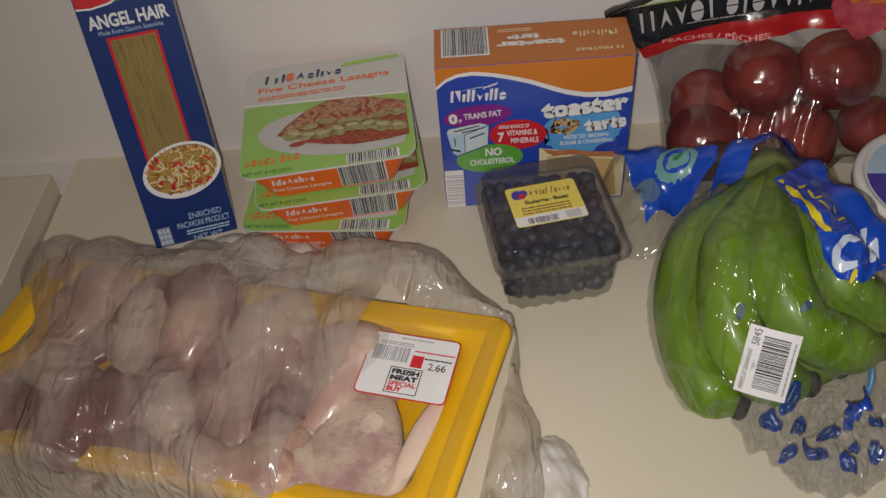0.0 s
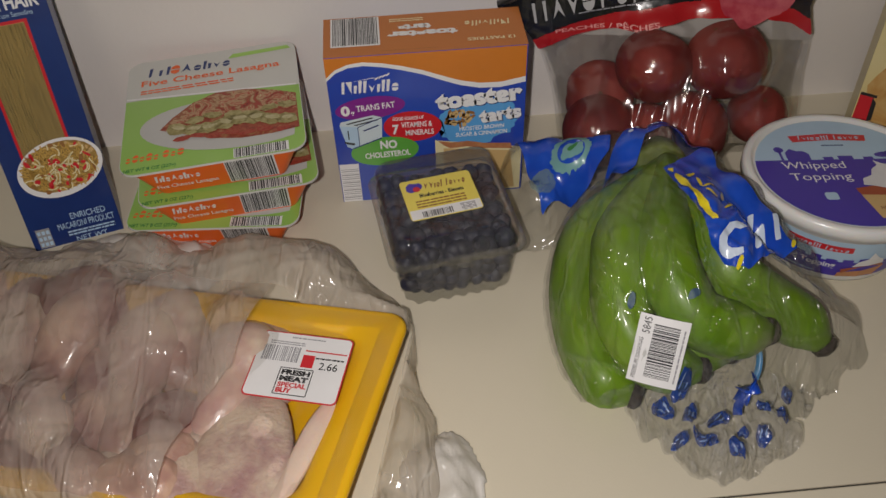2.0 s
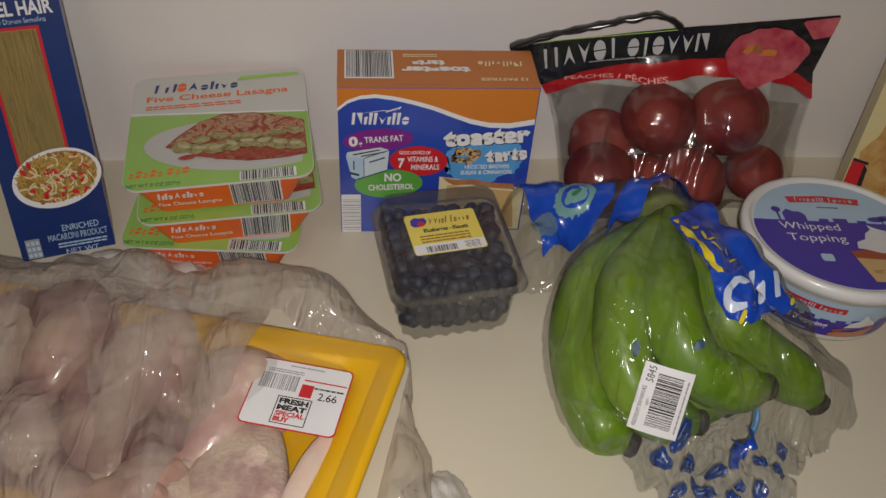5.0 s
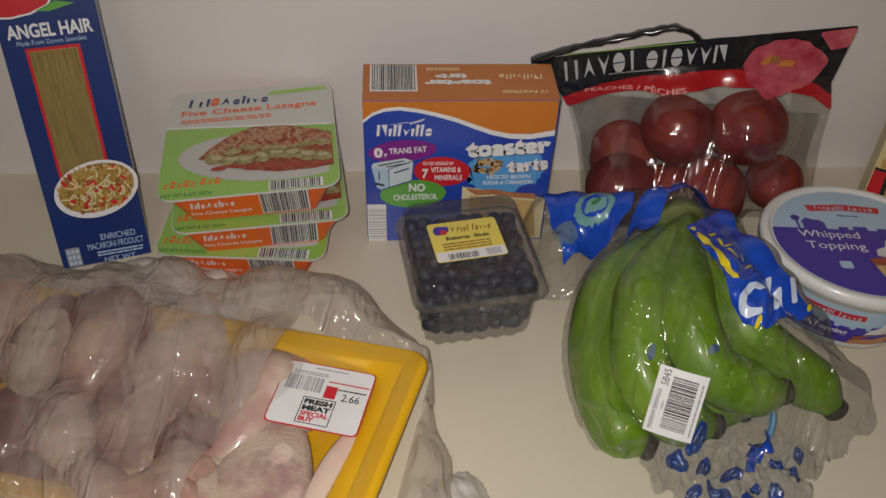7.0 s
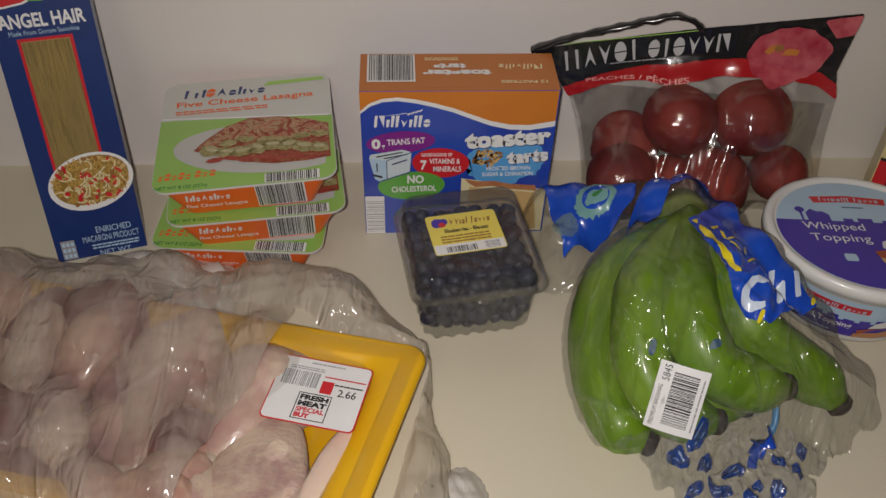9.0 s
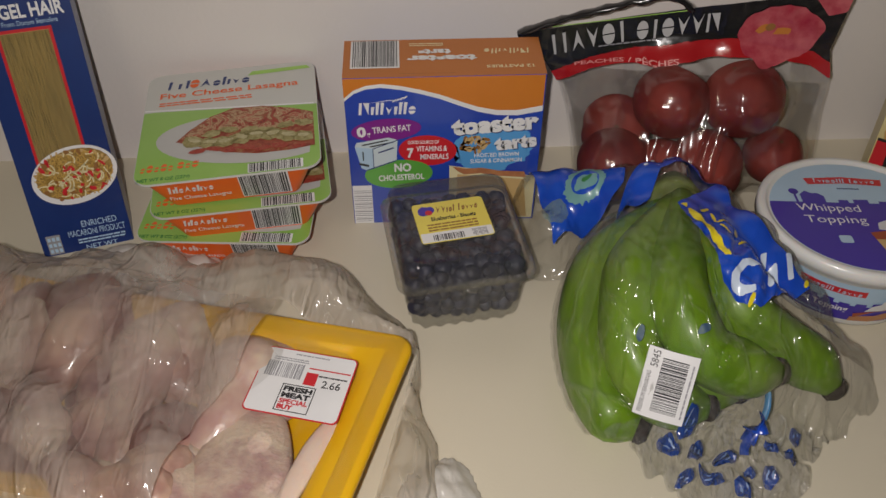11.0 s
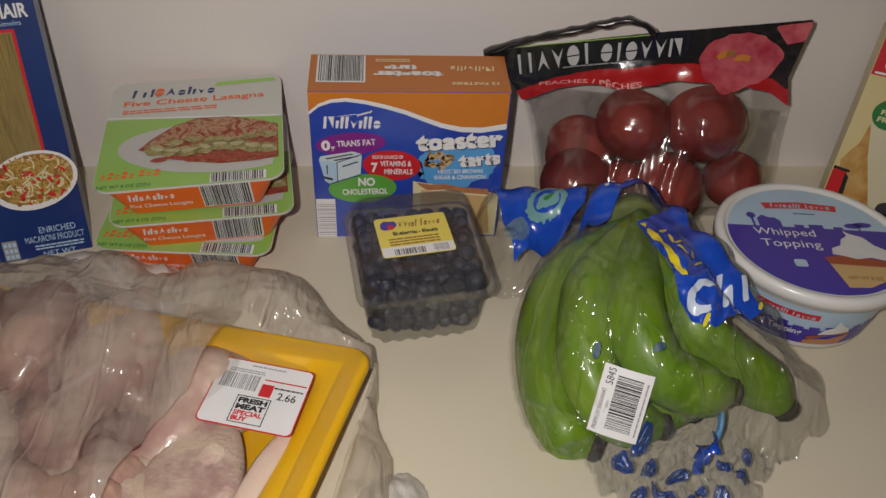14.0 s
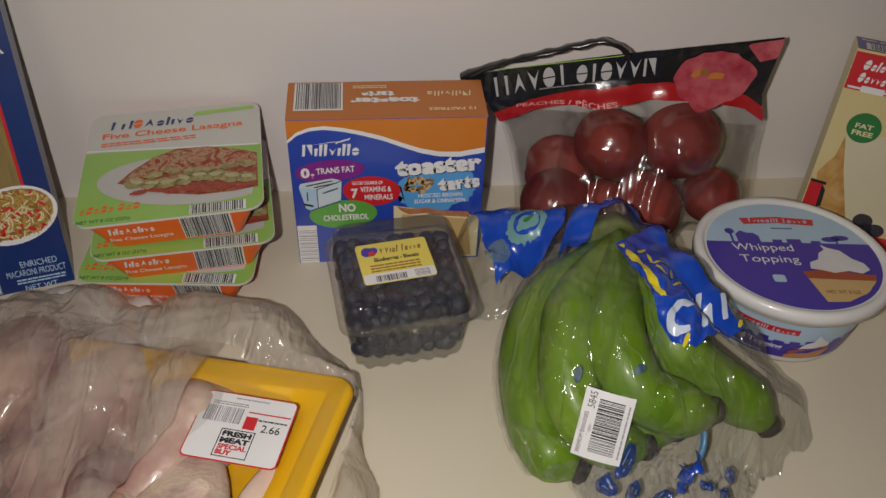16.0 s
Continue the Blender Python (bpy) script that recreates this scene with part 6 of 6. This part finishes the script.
to_bag = lambda p: Vector((p[0], -p[2], p[1]))
M_PBAG = film("peach_bag_film", 0.0, 0.03, (0.60, 0.56, 0.54), 0.15, 0.16, 14, 1.9, 20, 0.40, (1.6, 1.0, 0.5), folds=9, fold_haze=0.06, fold_bump=0.14, fold_width=0.05)
curve_u = [-0.01, 0.0242, 0.055, 0.0909, 0.13, 0.1692, 0.21, 0.235, 0.2516, 0.28]
curve_v = [0.082, 0.1047, 0.1215, 0.1345, 0.1432, 0.1479, 0.1470, 0.140, 0.1294, 0.115]
foot = np.interp(gu, curve_u, curve_v)
sheet("front_film", gu, gv, gw, bag_in, M_PBAG, peach_bag, "clear crinkled film", to_bag)
sheet("back_film", gu, gv, gw * 0 - 0.016, np.minimum(bag_in, 0.11 - gv), M_PBAG, peach_bag, "clear film", to_bag)
M_PBLACK = mat("black_header_ink", (0.010, 0.010, 0.011), 0.22, (0.022, 0.02, 0.02), 30, 0.6, 0.12, 60, coat=0.5)
M_PRED = mat("red_header_ink", (0.42, 0.015, 0.018), 0.25, (0.34, 0.01, 0.015), 30, 0.6, 0.1, 60, coat=0.4)
sheet("black_header", gu, gv, gw + 0.0010, np.minimum(bag_in, gv - foot - 0.012), M_PBLACK, peach_bag, "black printed header", to_bag)
sheet("red_band", gu, gv, gw + 0.0010, np.minimum(np.minimum(bag_in, gv - foot), foot + 0.0125 - gv), M_PRED, peach_bag, "red printed band", to_bag)
M_PPIC = mat("peach_picture_ink", (0.34, 0.015, 0.040), 0.3, (0.60, 0.16, 0.17), 45, 0.85, coat=0.4, contrast=1.5)
pic = within(gu, gv, oval(0.2030, 0.1680, 0.0330, 0.0240, 8, 30, 0.06, 6))
sheet("peach_picture", gu, gv, gw + 0.0022, np.minimum(bag_in, pic), M_PPIC, peach_bag, "printed red peach", to_bag)
sheet("sunset_patch", gu, gv, gw + 0.0016, np.minimum(bag_in, within(gu, gv, [(0.236, 0.185), (0.25, 0.190), (0.25, 0.207), (0.222, 0.200)])), M_PPIC, peach_bag, "", to_bag)


def on_peach(u, v, l):
    i = int(min(max((u + 0.012) / 0.284 * 149, 0), 149))
    j = int(min(max((v - 0.001) / 0.213 * 111, 0), 111))
    return Vector((u, -float(gw[i, j]) - l, v))


def slanted(x0, y0, turn):
    c, s = math.cos(radians(turn)), math.sin(radians(turn))
    return lambda u, v, l: on_peach(x0 + u * c - v * s, y0 + u * s + v * c, l)


M_SILVER = ink("silver_ink", 0.50, 0.50, 0.50)
many("picture_core", [oval(0.1935, 0.1735, 0.0040, 0.0032, 20, 12)], on_peach, I_BROWN, peach_bag, 0.0040)
many("picture_glow", [oval(0.2035, 0.1705, 0.0075, 0.0030, 10, 12, 0.25, 3), oval(0.1875, 0.1715, 0.0055, 0.0026, 40, 12, 0.2, 5)], on_peach, ink("amber_ink", 0.55, 0.20, 0.04), peach_bag, 0.0036)
mark(0, 0, 0.066, 0.0190, slanted(0.0205, 0.1330, 17), M_SILVER, peach_bag, 0.0030, forms="LLAVOL", stroke=0.12)
mark(0, 0, 0.068, 0.0165, slanted(0.0885, 0.1535, 11), M_SILVER, peach_bag, 0.0030, forms="OLOVVN", stroke=0.13)
bars("small_print", 0, 0, 0.052, 0.0022, 1, slanted(0.0600, 0.1440, 13), I_GREY, peach_bag, 0.0030, 3, True)
words("PEACHES / PÊCHES", 0, 0, 0.086, 0.0044, slanted(0.0420, 0.1250, 12), mat("pink_ink", (0.70, 0.30, 0.28), 0.4), peach_bag, 0.0030, 0.02)
mark(0, 0, 0.036, 0.0085, slanted(0.0960, 0.0480, 2), I_WHITE, peach_bag, 0.0045, lean=0, forms="lovlo", stroke=0.2)
mark(0, 0, 0.028, 0.0085, slanted(0.1560, 0.0485, 0), I_WHITE, peach_bag, 0.0045, lean=0, forms="loll", stroke=0.2)
many("square_mark", [quad(0.2215 + 0.0024 * i, 0.0420 + 0.0026 * j, 0.2233 + 0.0024 * i, 0.0440 + 0.0026 * j) for i in range(6) for j in range(7) if (i * 5 + j * 3 + i * j) % 3], on_peach, I_GREY, peach_bag, 0.0050)
handle = sweep(catmull([(-0.008, -0.006, 0.1510), (0.030, -0.007, 0.1690), (0.062, -0.008, 0.1800), (0.086, -0.009, 0.1895), (0.106, -0.009, 0.1945), (0.120, -0.009, 0.1915), (0.130, -0.007, 0.1835)], 40), [0.0046 + 0.0005 * math.sin(k * 0.7) for k in range(36)] + [0.0048, 0.0045, 0.004, 0.0035], 10, squash=0.6)
for w in handle.verts:
    w.co += Vector((0, 0, 1)) * 0.0022 * noise.noise(w.co * 130)
part("handle", handle, M_PBLACK, peach_bag, "crumpled black carrying handle", True)
many("green_edge", [[(0.020 + 0.010 * k, 0.1605 + 0.0021 * k), (0.030 + 0.010 * k, 0.1626 + 0.0021 * k), (0.030 + 0.010 * k, 0.1634 + 0.0021 * k), (0.020 + 0.010 * k, 0.1613 + 0.0021 * k)] for k in range(11)], on_peach, I_LIME, peach_bag, 0.0040)
